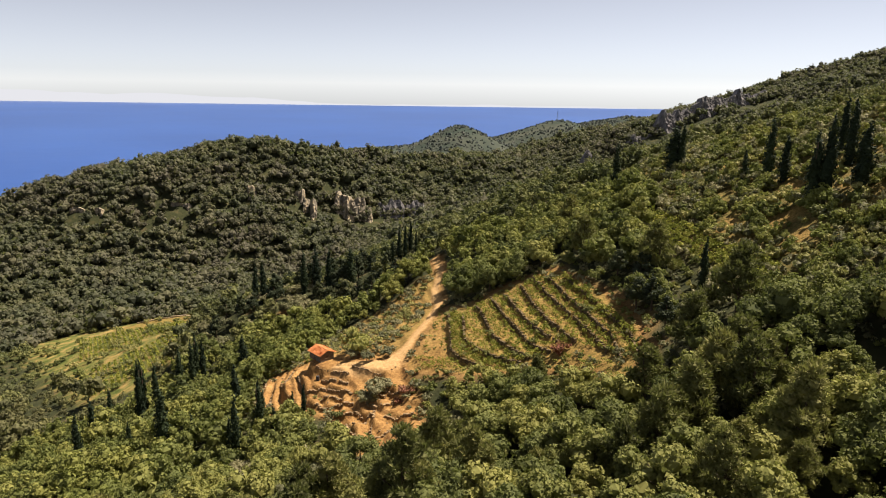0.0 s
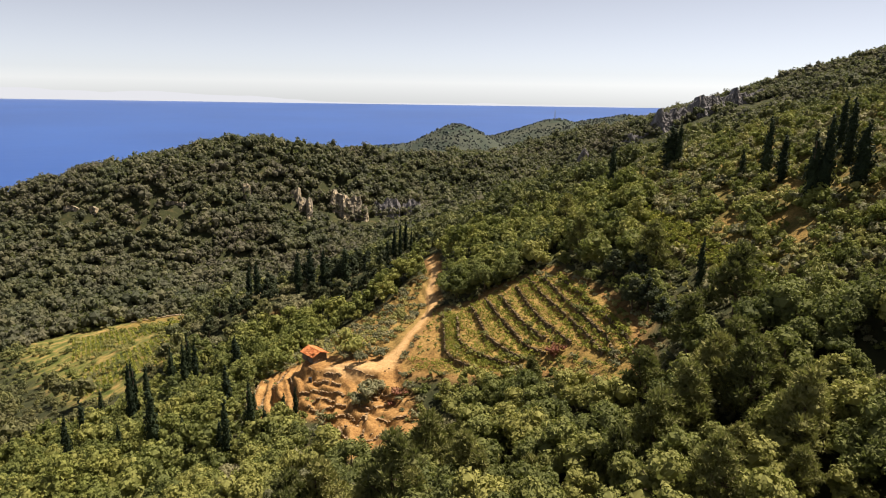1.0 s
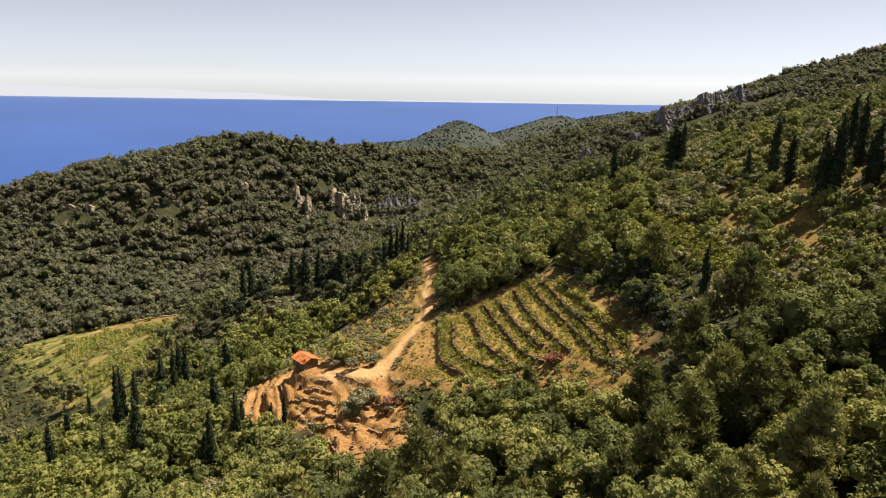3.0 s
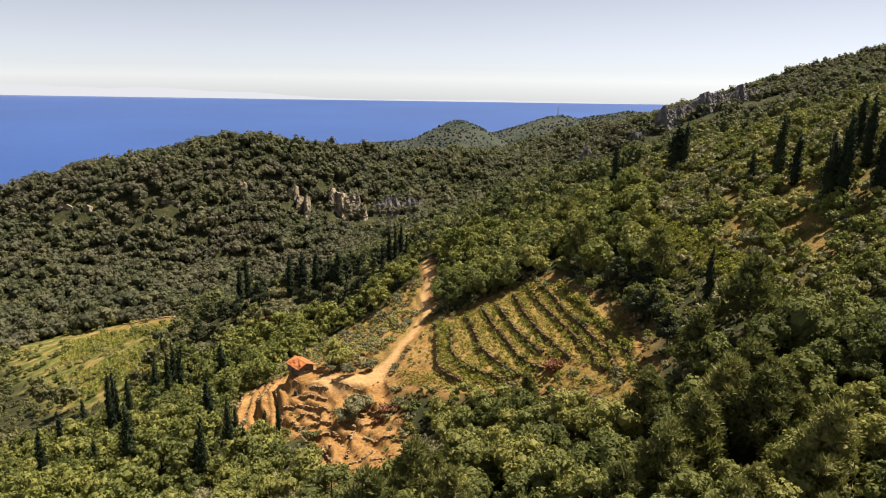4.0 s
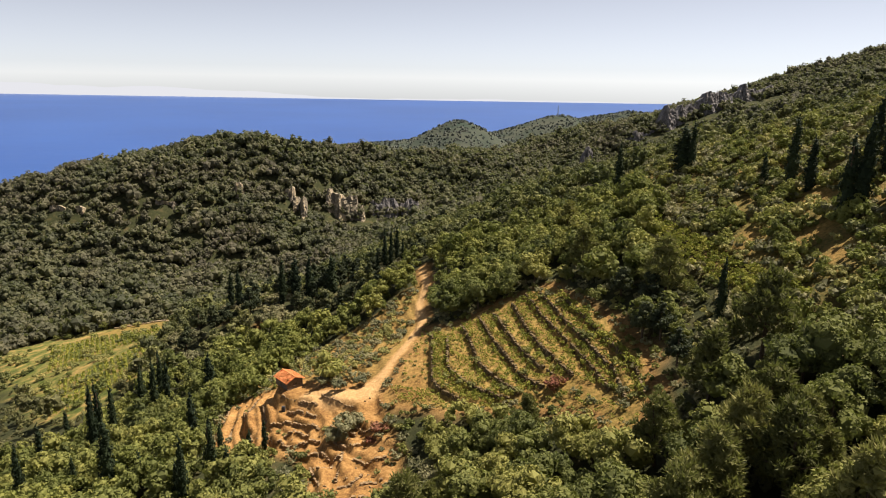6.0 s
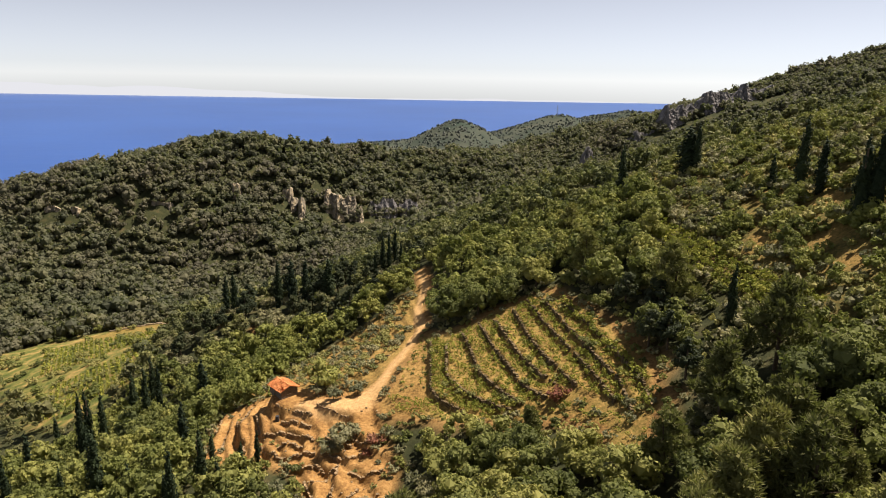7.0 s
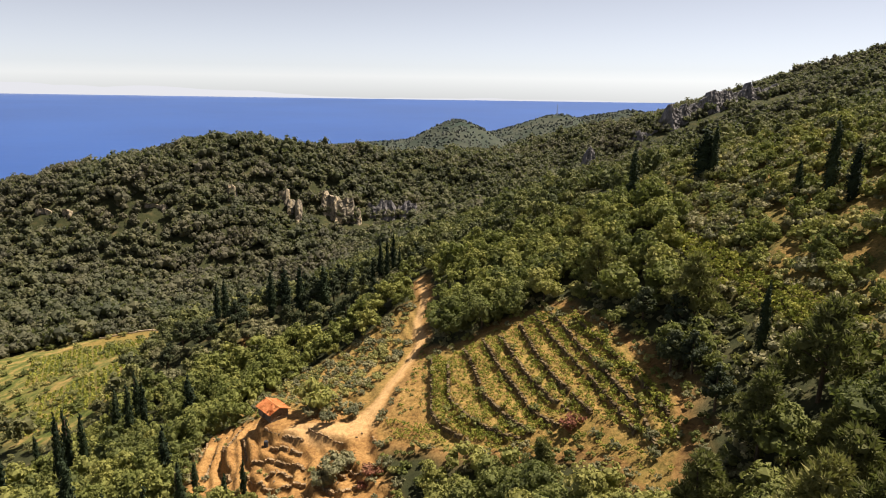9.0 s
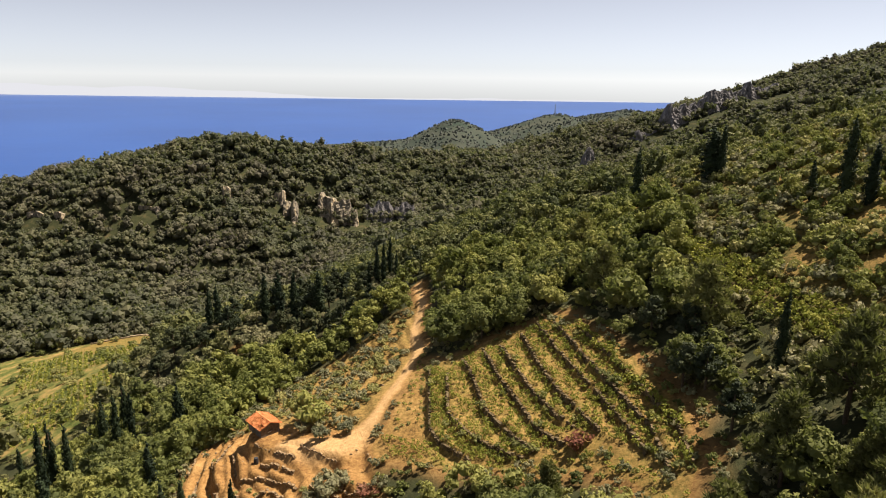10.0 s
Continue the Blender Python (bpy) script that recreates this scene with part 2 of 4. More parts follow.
def inside(x, y, poly):
    x, y = np.asarray(x, float), np.asarray(y, float)
    odd = np.zeros(x.shape, bool)
    for (ax, ay), (bx, by) in zip(poly, poly[1:] + poly[:1]):
        cross = (ay > y) != (by > y)
        odd ^= cross & (x < (bx - ax) * (y - ay) / ((by - ay) or 1e-9) + ax)
    return odd


def edge_soft(x, y, poly, width):
    """1 inside an outline, falling to 0 within that width outside it."""
    d = to_line(x, y, poly + poly[:1])[0]
    return np.where(inside(x, y, poly), 1.0, np.clip(1 - d / width, 0, 1))


HUT = (-28.8, 143.0)
HUT_Z = -62.6
TRACK = [(-3.4, 206), (-2.6, 194), (-1.8, 187), (-2.8, 177.5), (-1.9, 166.5), (-3.9, 156), (-6.9, 145), (-9.3, 138.7), (-12.0, 134.0), (-16.5, 134.5), (-23.5, 138)]
CLEARING = [(-38.0, 149), (-33.5, 149), (-27, 147), (-20.5, 141), (-13.5, 138.5), (-9.3, 137), (-7.6, 129), (-8.0, 124), (-4.6, 114), (-4.0, 106.4), (-9.3, 102.6), (-14.4, 104.3), (-17.2, 111.8), (-20.5, 120.6), (-30, 126.5), (-40.2, 131.8), (-43, 142), (-43.5, 151)]
VINEYARD = [(-1.8, 160), (4.0, 153.5), (13.7, 154.8), (25, 152.5), (29.5, 141.5), (33, 129.5), (35, 117), (34, 105), (29, 98.8), (25.8, 109), (21.5, 114), (14.5, 116.5), (4.8, 121), (-6.6, 129), (-7.2, 132), (-3.4, 145)]
OLIVE_SLOPE = [(-3.9, 190), (-10.8, 187.4), (-18, 182), (-32, 180), (-41, 172), (-43, 158), (-31, 150), (-24.4, 146), (-11.4, 139.5), (-8.2, 147), (-3.6, 163)]
MEADOW = [(-191, 316), (-176, 318), (-164, 322), (-138, 328), (-118, 310), (-106, 262), (-98, 230), (-91, 208), (-98, 195), (-108, 191), (-125, 205), (-150, 236), (-177, 264), (-190, 278), (-203, 300)]
MEADOW_FRONT = [(-190, 276), (-150, 234), (-125, 203), (-108, 189), (-90, 200), (-84, 186), (-100, 166), (-130, 186), (-160, 225), (-196, 262)]
LOW_GROWTH = [(42, 104), (54, 104), (53, 125), (50, 152), (44, 152), (43, 130)]
GOLD_FIELD = [(-166, 308), (-160, 320), (-138, 326), (-118, 310), (-112, 288), (-130, 296), (-150, 300)]
SCREE = [(-120, 470), (-92, 470), (-88, 476), (-112, 478)]
BARE_PATCHES = [(66.4, 127.8, 2.5), (65.7, 118.3, 2.7), (59.8, 137.2, 2.0), (48.6, 191.7, 2.2), (73, 140, 2.4), (69, 151, 2.0), (79, 128, 2.8), (80, 138, 2.4), (-68, 226, 3.0), (-55, 214, 2.6)]

UPPER_VINES = [(47.5, 163), (51, 160), (52.5, 151), (54.5, 137), (56.5, 123), (58, 110), (53, 108), (51.4, 122), (49.2, 134), (47.8, 150)]
TRACK_OAKS = [(4.4, 161.2, 1.32), (11.0, 158.0, 1.15), (17.6, 157.4, 1.05), (23.5, 158.0, 1.1), (8.5, 167.0, 1.2)]  # x, y, scale
SHADE_PINES = [(36.7, 135.0, 0.75), (39.7, 127.4, 0.85), (38.8, 117.6, 0.70), (36.7, 120.1, 0.75), (38.2, 107.6, 0.70)]
TALL_PINES = [(42.6, 129.6, 1.25), (33.2, 152.5, 1.05), (46.8, 100.5, 1.3), (38.6, 96.6, 1.1), (39.8, 82.0, 1.15), (34.0, 178.0, 1.0)]
BELT_PINES = [(-49.5, 232.0, 1.05), (-35.4, 219.5, 1.15), (-23.4, 199.4, 1.0), (-70.2, 213.5, 1.1), (-59.9, 219.0, 1.15), (-54.0, 236.0, 1.0), (-40.5, 226.0, 0.95), (-31.0, 224.5, 0.9), (-78.5, 222.0, 1.0), (-5.5, 224.0, 0.9)]
BELT = [(-86, 212), (-72, 204), (-60, 211), (-42, 207), (-24, 195), (-14, 203), (-8, 222), (-12, 236), (-40, 244), (-72, 240), (-88, 228)]
BELT_OLIVES = [(-11.8, 200.5, 1.0), (-53.7, 218.4, 1.0), (-46.2, 223.0, 1.05), (-29.2, 212.4, 0.95), (-73.9, 200.2, 1.2), (-16.5, 203.5, 0.9)]

CRAGS = [  # x, y, width, height, turn, lift
    (-66, 474, 18, 23, 12, 0), (-80, 477, 14, 20, -10, 0), (-56, 477, 9, 15, 30, 0), (-96, 464, 6, 18, 10, 0), (-110, 476, 9, 14, 0, 0), (-103, 470, 6, 13, 5, 0), (-142, 464, 7, 14, 0, 0),
    (-185, 445, 17, 7, 0, 0), (-236, 432, 8, 8, 0, 0), (-251, 434, 13, 6, 0, 0),
]
GREY_CRAGS = [
    (-41, 486, 24, 17, 10, -1), (-24, 492, 18, 15, 5, -1), (122, 566, 11, 22, 0, -1), (222, 617, 54, 25, 14, -9), (258, 623, 56, 28, 12, -10), (292, 633, 44, 24, 16, -10), (186, 613, 36, 15, 18, -9),
]
TERRACES = [  # retaining walls of the vineyard, top to bottom
    [(0.8, 153), (1.1, 139.5), (1.3, 131.5), (2.7, 127.3), (7.3, 121.4)],
    [(4.1, 147), (4.1, 134.4), (6.7, 127.8), (10.3, 122.8), (14.8, 118.3)],
    [(7.0, 151), (9.3, 137.7), (10.3, 130.8), (12.9, 124.7), (16.0, 119.1)],
    [(10.8, 152), (12.8, 140.1), (15.3, 131.3), (17.0, 123.5), (20.2, 118.4)],
    [(13.9, 150.3), (16.2, 138.9), (18.2, 131.1), (20.2, 124.9), (21.9, 121.3)],
    [(17.9, 151.8), (19.6, 139.8), (21.4, 129.9), (23.5, 123.1), (25.1, 118)],
    [(21.0, 152.2), (23.8, 137.7), (26.0, 128.3), (28.1, 119.4), (29.3, 111.1)],
    [(23.8, 149.9), (26.5, 135.4), (28.9, 124.3), (30.9, 114.5), (30.6, 106.1)],
    [(27.0, 145.5), (30.0, 133.6), (32.0, 123.6), (33.7, 113.9), (32.9, 105.3)],
]
BANKS = [  # earth banks and dry walls below the hut
    [(-30.1, 133.1), (-25.9, 131.9), (-19.6, 127.2)], [(-26.3, 128.1), (-23.7, 127.9), (-20.8, 126)],
    [(-25.1, 125), (-22.1, 124.3), (-18.7, 123.6)], [(-30.1, 129.8), (-27.8, 127.4), (-25.3, 125)],
    [(-23.5, 121.5), (-20.3, 119.7), (-18.4, 119.8)], [(-17.4, 114.6), (-15.3, 115.3), (-15, 118.5)],
    [(-13.9, 110.1), (-13.6, 114.4), (-13.9, 118.6)], [(-12.9, 108.7), (-10.7, 109.3), (-9.5, 111)],
    [(-9.1, 107.9), (-7.4, 108.5), (-5.7, 108.6)],
]
OUTER_BANKS = [
    [(-33.2, 139.2), (-32.4, 137), (-31.4, 134.9)], [(-29.0, 138.6), (-25.4, 136.9), (-21.4, 133.8)], [(-27.4, 135.4), (-23.8, 133.2), (-20.8, 130.8)],
    [(-37.4, 139.1), (-35.6, 134.9), (-34.4, 133.0)], [(-17.7, 119.9), (-15.9, 118.6), (-14.1, 117.0)], [(-17.2, 126.6), (-14.6, 124.2), (-12, 122.4)],
    [(-15, 105.4), (-12, 104.1), (-8, 104.8)], [(-38.4, 142.1), (-35.8, 135), (-33.4, 130.5)],
    [(-34.1, 141.2), (-32.2, 136.1), (-30.1, 133.1)], [(-44.1, 153), (-43.7, 147.1), (-43.1, 142.5)],
    [(-15.6, 121.7), (-12, 118.8), (-9.8, 120.1)], [(-20.5, 135.8), (-16.4, 132.4), (-11.8, 129.6)],
    [(-15.6, 105.9), (-16.5, 111), (-19.3, 116.6)], [(-39.5, 134.6), (-40.1, 139.3), (-40, 143.5)],
    [(-12.5, 124.8), (-10.5, 122.5), (-8.5, 122.0)], [(-11.5, 115.5), (-9, 114), (-6, 114.5)], [(-36.5, 146), (-37.5, 140), (-36, 137)],
]


def uphill_side(line):
    """Which side of a line is the higher one: 1 its left, -1 its right."""
    (ax, ay), (bx, by) = line[len(line) // 2 - 1], line[len(line) // 2]
    mx, my, dx, dy = (ax + bx) / 2, (ay + by) / 2, bx - ax, by - ay
    n = 3 / math.hypot(dx, dy)
    return 1 if lie(mx - dy * n, my + dx * n) > lie(mx + dy * n, my - dx * n) else -1


STEPS = [(line, uphill_side(line), rise_by, reach, np.min(line, 0) - 9, np.max(line, 0) + 9)
         for lines, rise_by, reach in ((TERRACES, 1.9, 1.5), (BANKS + OUTER_BANKS, 1.7, 1.8)) for line in lines]


def height(x, y):
    """The height of the ground, with its terraces, banks, pad and track."""
    x, y = np.asarray(x, float), np.asarray(y, float)
    z = lie(x, y) + 0.35 * ripple(x, y, 9, 1) + 0.15 * ripple(x, y, 2.7, 2)
    rough = np.clip((np.hypot(x, y) - 220) / 200, 0, 1) * 2.2
    if np.min(x) < -90:
        rough = rough * (1 - edge_soft(x, y, MEADOW, 12.0))
    z = z + rough * (ripple(x, y, 34, 3) + 0.5 * ripple(x, y, 17, 4))
    if np.min(x) < 2 and np.max(x) > -50 and np.min(y) < 195 and np.max(y) > 98:
        bare = edge_soft(x, y, CLEARING, 2.0)
        olive = edge_soft(x, y, OLIVE_SLOPE, 2.0) * (1 - bare)
        lift = z + 0.9 * ripple(x, y, 15, 51) + 0.12 * ripple(x, y, 2.8, 52)
        for share, tall in ((bare * np.clip((to_line(x, y, TRACK)[0] - 1.5) / 3, 0, 1), 1.1), (olive * 0.75, 1.2)):
            part_up = lift / tall - np.floor(lift / tall)
            ramped = np.clip((part_up - 0.66) / 0.34, 0, 1)
            z = z + share * tall * (ramped * ramped * (3 - 2 * ramped) - part_up)
        z = z + bare * (0.10 * ripple(x, y, 1.7, 53) + 0.07 * ripple(x, y, 0.9, 54))
    wob_x, wob_y = x + 0.5 * ripple(x, y, 3.5, 5), y + 0.5 * ripple(x, y, 3.1, 6)
    for line, side, rise_by, reach, low, high in STEPS:
        if np.max(x) < low[0] or np.min(x) > high[0] or np.max(y) < low[1] or np.min(y) > high[1]:
            continue
        d, s, a = to_line(wob_x, wob_y, line)
        taper = np.clip(np.minimum(a, 1 - a) * 6 + 0.25, 0, 1)
        z = z + np.where(d < 9, side * s * np.tanh(d / 0.55) * rise_by / 2 * np.exp(-d / reach) * taper, 0)
    pad = np.hypot(x - HUT[0] - 1.5, y - HUT[1] + 1.0)
    k = np.clip((5.6 - pad) / 2.4, 0, 1)
    k = k * k * (3 - 2 * k)
    z = z * (1 - k) + HUT_Z * k
    return z


def masks(x, y):
    """How far the ground is bare earth, grass, meadow or track."""
    wob_x, wob_y = x + 1.1 * ripple(x, y, 3.3, 7), y + 1.1 * ripple(x, y, 3.7, 8)
    earth = edge_soft(wob_x, wob_y, CLEARING, 2.5)
    grass = edge_soft(wob_x, wob_y, VINEYARD, 0.8)
    slope = edge_soft(wob_x, wob_y, OLIVE_SLOPE, 3.0)
    earth = np.maximum(earth, np.maximum(edge_soft(wob_x, wob_y, VINEYARD, 4.0), slope * 0.85))
    left_plot = np.clip((2.0 - x) / 3.0, 0, 1)
    grass = np.maximum(grass * (0.78 - 0.4 * left_plot), slope * 0.55)
    for px, py, r in BARE_PATCHES:
        earth = np.maximum(earth, np.clip(1.5 - np.hypot(wob_x - px, wob_y - py) / r, 0, 1))
    upper = np.clip((x - 48) / 12, 0, 1) * np.clip((y - 95) / 15, 0, 1) * np.clip((215 - y) / 20, 0, 1)
    earth = np.maximum(earth, upper * np.clip(ripple(x, y, 9, 12) - 0.1, 0, 0.7))
    grass = np.maximum(grass, upper * 0.65)
    meadow = edge_soft(wob_x * 0.4 + x * 0.6, wob_y * 0.4 + y * 0.6, MEADOW, 4.0)
    gold = edge_soft(wob_x, wob_y, GOLD_FIELD, 2.0)
    meadow, grass, earth = meadow * (1 - gold), np.maximum(grass, gold), np.maximum(earth, gold * 0.9)
    d = to_line(x + 0.5 * ripple(x, y, 4, 9), y, TRACK)[0]
    earth = np.maximum(earth, np.clip(1.7 - d / 1.8, 0, 1))
    track = np.clip(1.6 - d / (0.9 + 1.5 * np.clip((140 - y) / 6, 0, 1)), 0, 1)
    return earth, grass, meadow, track


# meshes ------------------------------------------------------------------
def mesh_of(name, verts, faces, material, smooth=False, **values):
    """A mesh from arrays; faces are rows of three or four corners. values: numbers for each corner point."""
    me = bpy.data.meshes.new(name)
    verts, faces = np.asarray(verts, np.float32), np.asarray(faces, np.int32)
    n, k = faces.shape
    me.vertices.add(len(verts))
    me.vertices.foreach_set("co", verts.ravel())
    me.loops.add(n * k)
    me.loops.foreach_set("vertex_index", faces.ravel())
    me.polygons.add(n)
    me.polygons.foreach_set("loop_start", np.arange(0, n * k, k, dtype=np.int32))
    me.polygons.foreach_set("use_smooth", np.full(n, smooth))
    for key, value in values.items():
        me.attributes.new(key, "FLOAT", "POINT").data.foreach_set("value", np.asarray(value, np.float32).ravel())
    me.update(calc_edges=True)
    me.materials.append(material)
    return me


def part(name, bm, material, parent, label=""):
    """Links a bmesh, or a mesh, as one object under a thing or a part."""
    if isinstance(bm, bmesh.types.BMesh):
        me = bpy.data.meshes.new(name)
        bm.to_mesh(me)
        bm.free()
        me.materials.append(material)
    else:
        me = bm
    ob = new(name, me)
    ob.parent = parent
    return tagged(ob, label)


def box(bm, x0, y0, z0, x1, y1, z1, bevel=0.0):
    made = bmesh.ops.create_cube(bm, size=1.0, matrix=Matrix.Translation(((x0 + x1) / 2, (y0 + y1) / 2, (z0 + z1) / 2)) @ Matrix.Diagonal((x1 - x0, y1 - y0, z1 - z0, 1)))
    if bevel:
        bmesh.ops.bevel(bm, geom=list({e for v in made["verts"] for e in v.link_edges}), offset=bevel, segments=1, affect="EDGES")
    return bm


def tube(bm, a, b, r0, r1, sides=7):
    """A tapered limb from a to b."""
    a, b = Vector(a), Vector(b)
    m = Matrix.Translation((a + b) / 2) @ (b - a).to_track_quat("Z", "Y").to_matrix().to_4x4()
    bmesh.ops.create_cone(bm, cap_ends=True, segments=sides, radius1=r0, radius2=r1, depth=(b - a).length, matrix=m)
    return bm


def ball(level):
    """The corners and triangles of a round lump."""
    bm = bmesh.new()
    bmesh.ops.create_icosphere(bm, subdivisions=level, radius=1.0)
    v = np.array([p.co[:] for p in bm.verts])
    f = np.array([[p.index for p in face.verts] for face in bm.faces])
    bm.free()
    return v, f


BALL_1, BALL_2 = ball(1), ball(2)


def unit(v):
    return v / np.linalg.norm(v, axis=-1, keepdims=True)


def leaves_on(rng, centres, radii, count, size, flat=1.0, single=False, needle=False, sprigs=11):
    """Leaf sprays over lumps: every lump carries round sprigs, and the small blades sit on those, facing roughly outward."""
    which = rng.choice(len(centres), count, p=radii ** 2 / (radii ** 2).sum())
    bud = rng.normal(size=(len(centres), sprigs, 3))
    bud[:, :, 2] = np.where(rng.random(bud.shape[:2]) < 0.75, np.abs(bud[:, :, 2]), bud[:, :, 2])
    reach = rng.uniform(0.68, 0.92, bud.shape[:2])
    pick = rng.integers(sprigs, size=count)
    way = unit(bud)[which, pick]
    out = unit(rng.normal(size=(count, 3)) + 0.7 * way)
    place = centres[which] + (way * reach[which, pick][:, None] + out * 0.34) * radii[which][:, None] * (1, 1, flat)
    face = unit(out + 0.5 * way + 0.6 * rng.normal(size=(count, 3)))
    side = unit(np.cross(face, rng.normal(size=(count, 3))))
    up = np.cross(face, side)
    s = (size * rng.uniform(0.6, 1.35, count))[:, None]
    if needle:
        tip = unit(out + (0, 0, 0.55) + 0.35 * rng.normal(size=(count, 3)))
        across = unit(np.cross(tip, rng.normal(size=(count, 3))))
        corners = np.stack([place - across * s * 0.2, place + across * s * 0.2, place + tip * s * 1.15], 1)
        return corners.reshape(-1, 3), np.arange(count * 3).reshape(-1, 3)
    if single:
        corners = np.stack([place - side * s * 0.55, place + side * s * 0.5 - up * s * 0.35, place + up * s * 0.6 + face * s * 0.1], 1)
        return corners.reshape(-1, 3), np.arange(count * 3).reshape(-1, 3)
    corners = np.stack([place - side * s * 0.5, place - up * s * 0.38 + face * s * 0.1, place + side * s * 0.55, place + up * s * 0.42 + face * s * 0.12], 1)
    v = corners.reshape(-1, 3)
    q = np.arange(count * 4).reshape(-1, 4)
    return v, np.concatenate([q[:, [0, 1, 2]], q[:, [0, 2, 3]]])


def lumps(rng, kind, r, h):
    """Centres and radii of a crown's lumps, for a plant of radius r and height h."""
    if kind == "pine":
        n = 19
        t = np.linspace(0.28, 0.98, n)
        a = np.arange(n) * 2.4 + rng.uniform(0, 6)
        reach = r * (1.08 - t) * 1.15 * rng.uniform(0.5, 1.1, n)
        c = np.stack([np.cos(a) * reach, np.sin(a) * reach, h * t], 1)
        return c, r * rng.uniform(0.2, 0.34, n) * (1.25 - 0.6 * t)
    if kind == "cypress":
        t = np.linspace(0.05, 0.985, 26)
        w = r * np.minimum(0.55 + t * 1.6, 1.0) * (1 - t ** 2.2) ** 0.75
        c = np.stack([rng.normal(0, r * 0.10, 26), rng.normal(0, r * 0.10, 26), h * t], 1)
        return c, np.maximum(w, r * 0.14)
    n = {"oak": 17, "olive": 12, "shrub": 7}[kind]
    low = {"oak": 0.36, "olive": 0.42, "shrub": 0.25}[kind]
    a, q = rng.uniform(0, 6.28, n), np.sqrt(rng.uniform(0.02, 1, n))
    top = 1 - 0.42 * q ** 2
    z = h * (low + (top - low) * rng.uniform(0.35, 1.0, n)) - 0.18 * h
    c = np.stack([np.cos(a) * q * r * 0.8, np.sin(a) * q * r * 0.8, z], 1)
    return c, r * rng.uniform(0.28, 0.46, n)


def crown_arrays(rng, kind, r, h, count, size, core=0.74, level=1):
    """The crown of a plant: leaf sprays over an uneven, darker inside."""
    c, s = lumps(rng, kind, r, h)
    v, f = leaves_on(rng, c, s, count, size, 1.0 if kind == "cypress" else 0.9, kind != "shrub", kind == "pine")
    bv, bf = BALL_1 if level == 1 else BALL_2
    vs, fs, n = [v], [f], len(v)
    for k in range(len(c)):
        lump = bv * rng.uniform(0.85, 1.1, (len(bv), 1)) * s[k] * core * (1, 1, 1.5 if kind == "cypress" else 0.9) + c[k]
        vs.append(lump)
        fs.append(bf + n)
        n += len(bv)
    return np.concatenate(vs), np.concatenate(fs)


def trunk_mesh(kind, r, h, rng):
    bm = bmesh.new()
    lean = Vector((rng.normal(0, 0.05 * h), rng.normal(0, 0.05 * h), 0))
    mid = Vector((0, 0, h * 0.38)) + lean * 0.5
    tube(bm, (0, 0, -0.6), mid, 0.045 * h * 0.55, 0.032 * h * 0.55)
    tube(bm, mid, Vector((0, 0, h * (0.85 if kind in ("pine", "cypress") else 0.66))) + lean, 0.032 * h * 0.55, 0.008 * h)
    if kind in ("oak", "olive", "pine"):
        for k in range(5):
            a = k * 1.26 + rng.uniform(-0.4, 0.4)
            start = mid * rng.uniform(0.75, 1.0)
            tube(bm, start, start + Vector((math.cos(a) * r * 0.62, math.sin(a) * r * 0.62, h * rng.uniform(0.1, 0.3))), 0.011 * h, 0.004 * h, 5)
    me = bpy.data.meshes.new("trunk")
    bm.to_mesh(me)
    bm.free()
    me.materials.append(M_BARK)
    return me


def joined(arrays, places, turns, scales, tints):
    """Copies of one plant's arrays at many places, as one set of arrays."""
    v, f = arrays
    n = len(places)
    c, s = np.cos(turns)[:, None], np.sin(turns)[:, None]
    x = (v[None, :, 0] * c - v[None, :, 1] * s) * scales[:, None]
    y = (v[None, :, 0] * s + v[None, :, 1] * c) * scales[:, None]
    z = v[None, :, 2] * scales[:, None] * np.ones_like(c)
    out = np.stack([x + places[:, 0:1], y + places[:, 1:2], z + places[:, 2:3]], -1).reshape(-1, 3)
    faces = (f[None] + (np.arange(n) * len(v))[:, None, None]).reshape(-1, 3)
    return out, faces, np.repeat(tints, len(v))


# ground, sea and distance -------------------------------------------------
def graded(low, fine_low, fine_high, high, fine, grow):
    """Steps along an axis: even between fine_low and fine_high, growing outside."""
    out = list(np.arange(fine_low, fine_high, fine))
    for sign, end in ((1, high), (-1, low)):
        at, step = (out[-1] if sign > 0 else out[0]), fine
        while sign * at < sign * end:
            step = min(step * grow, 14.0)
            at += sign * step
            out.append(at) if sign > 0 else out.insert(0, at)
    return np.array(out)


def build_ground():
    gx, gy = graded(-760, -46, 38, 900, 0.36, 1.07), graded(-220, 98, 160, 1000, 0.36, 1.06)
    x, y = np.meshgrid(gx, gy)
    z = np.maximum(height(x, y), SEA_LEVEL - 12)
    v = np.stack([x, y, z], -1).reshape(-1, 3)
    i = np.arange(len(gx) * len(gy)).reshape(len(gy), len(gx))
    f = np.stack([i[:-1, :-1], i[:-1, 1:], i[1:, 1:], i[1:, :-1]], -1).reshape(-1, 4)
    earth, grass, meadow, track = masks(x, y)
    me = mesh_of("ground", v, f, M_GROUND, True, earth=earth, grass=grass, meadow=meadow, track=track)
    return tagged(new("ground", me), "dry ochre hillside with terraces, a dirt track and woodland floor", "ground", kind="structure")


build_ground()


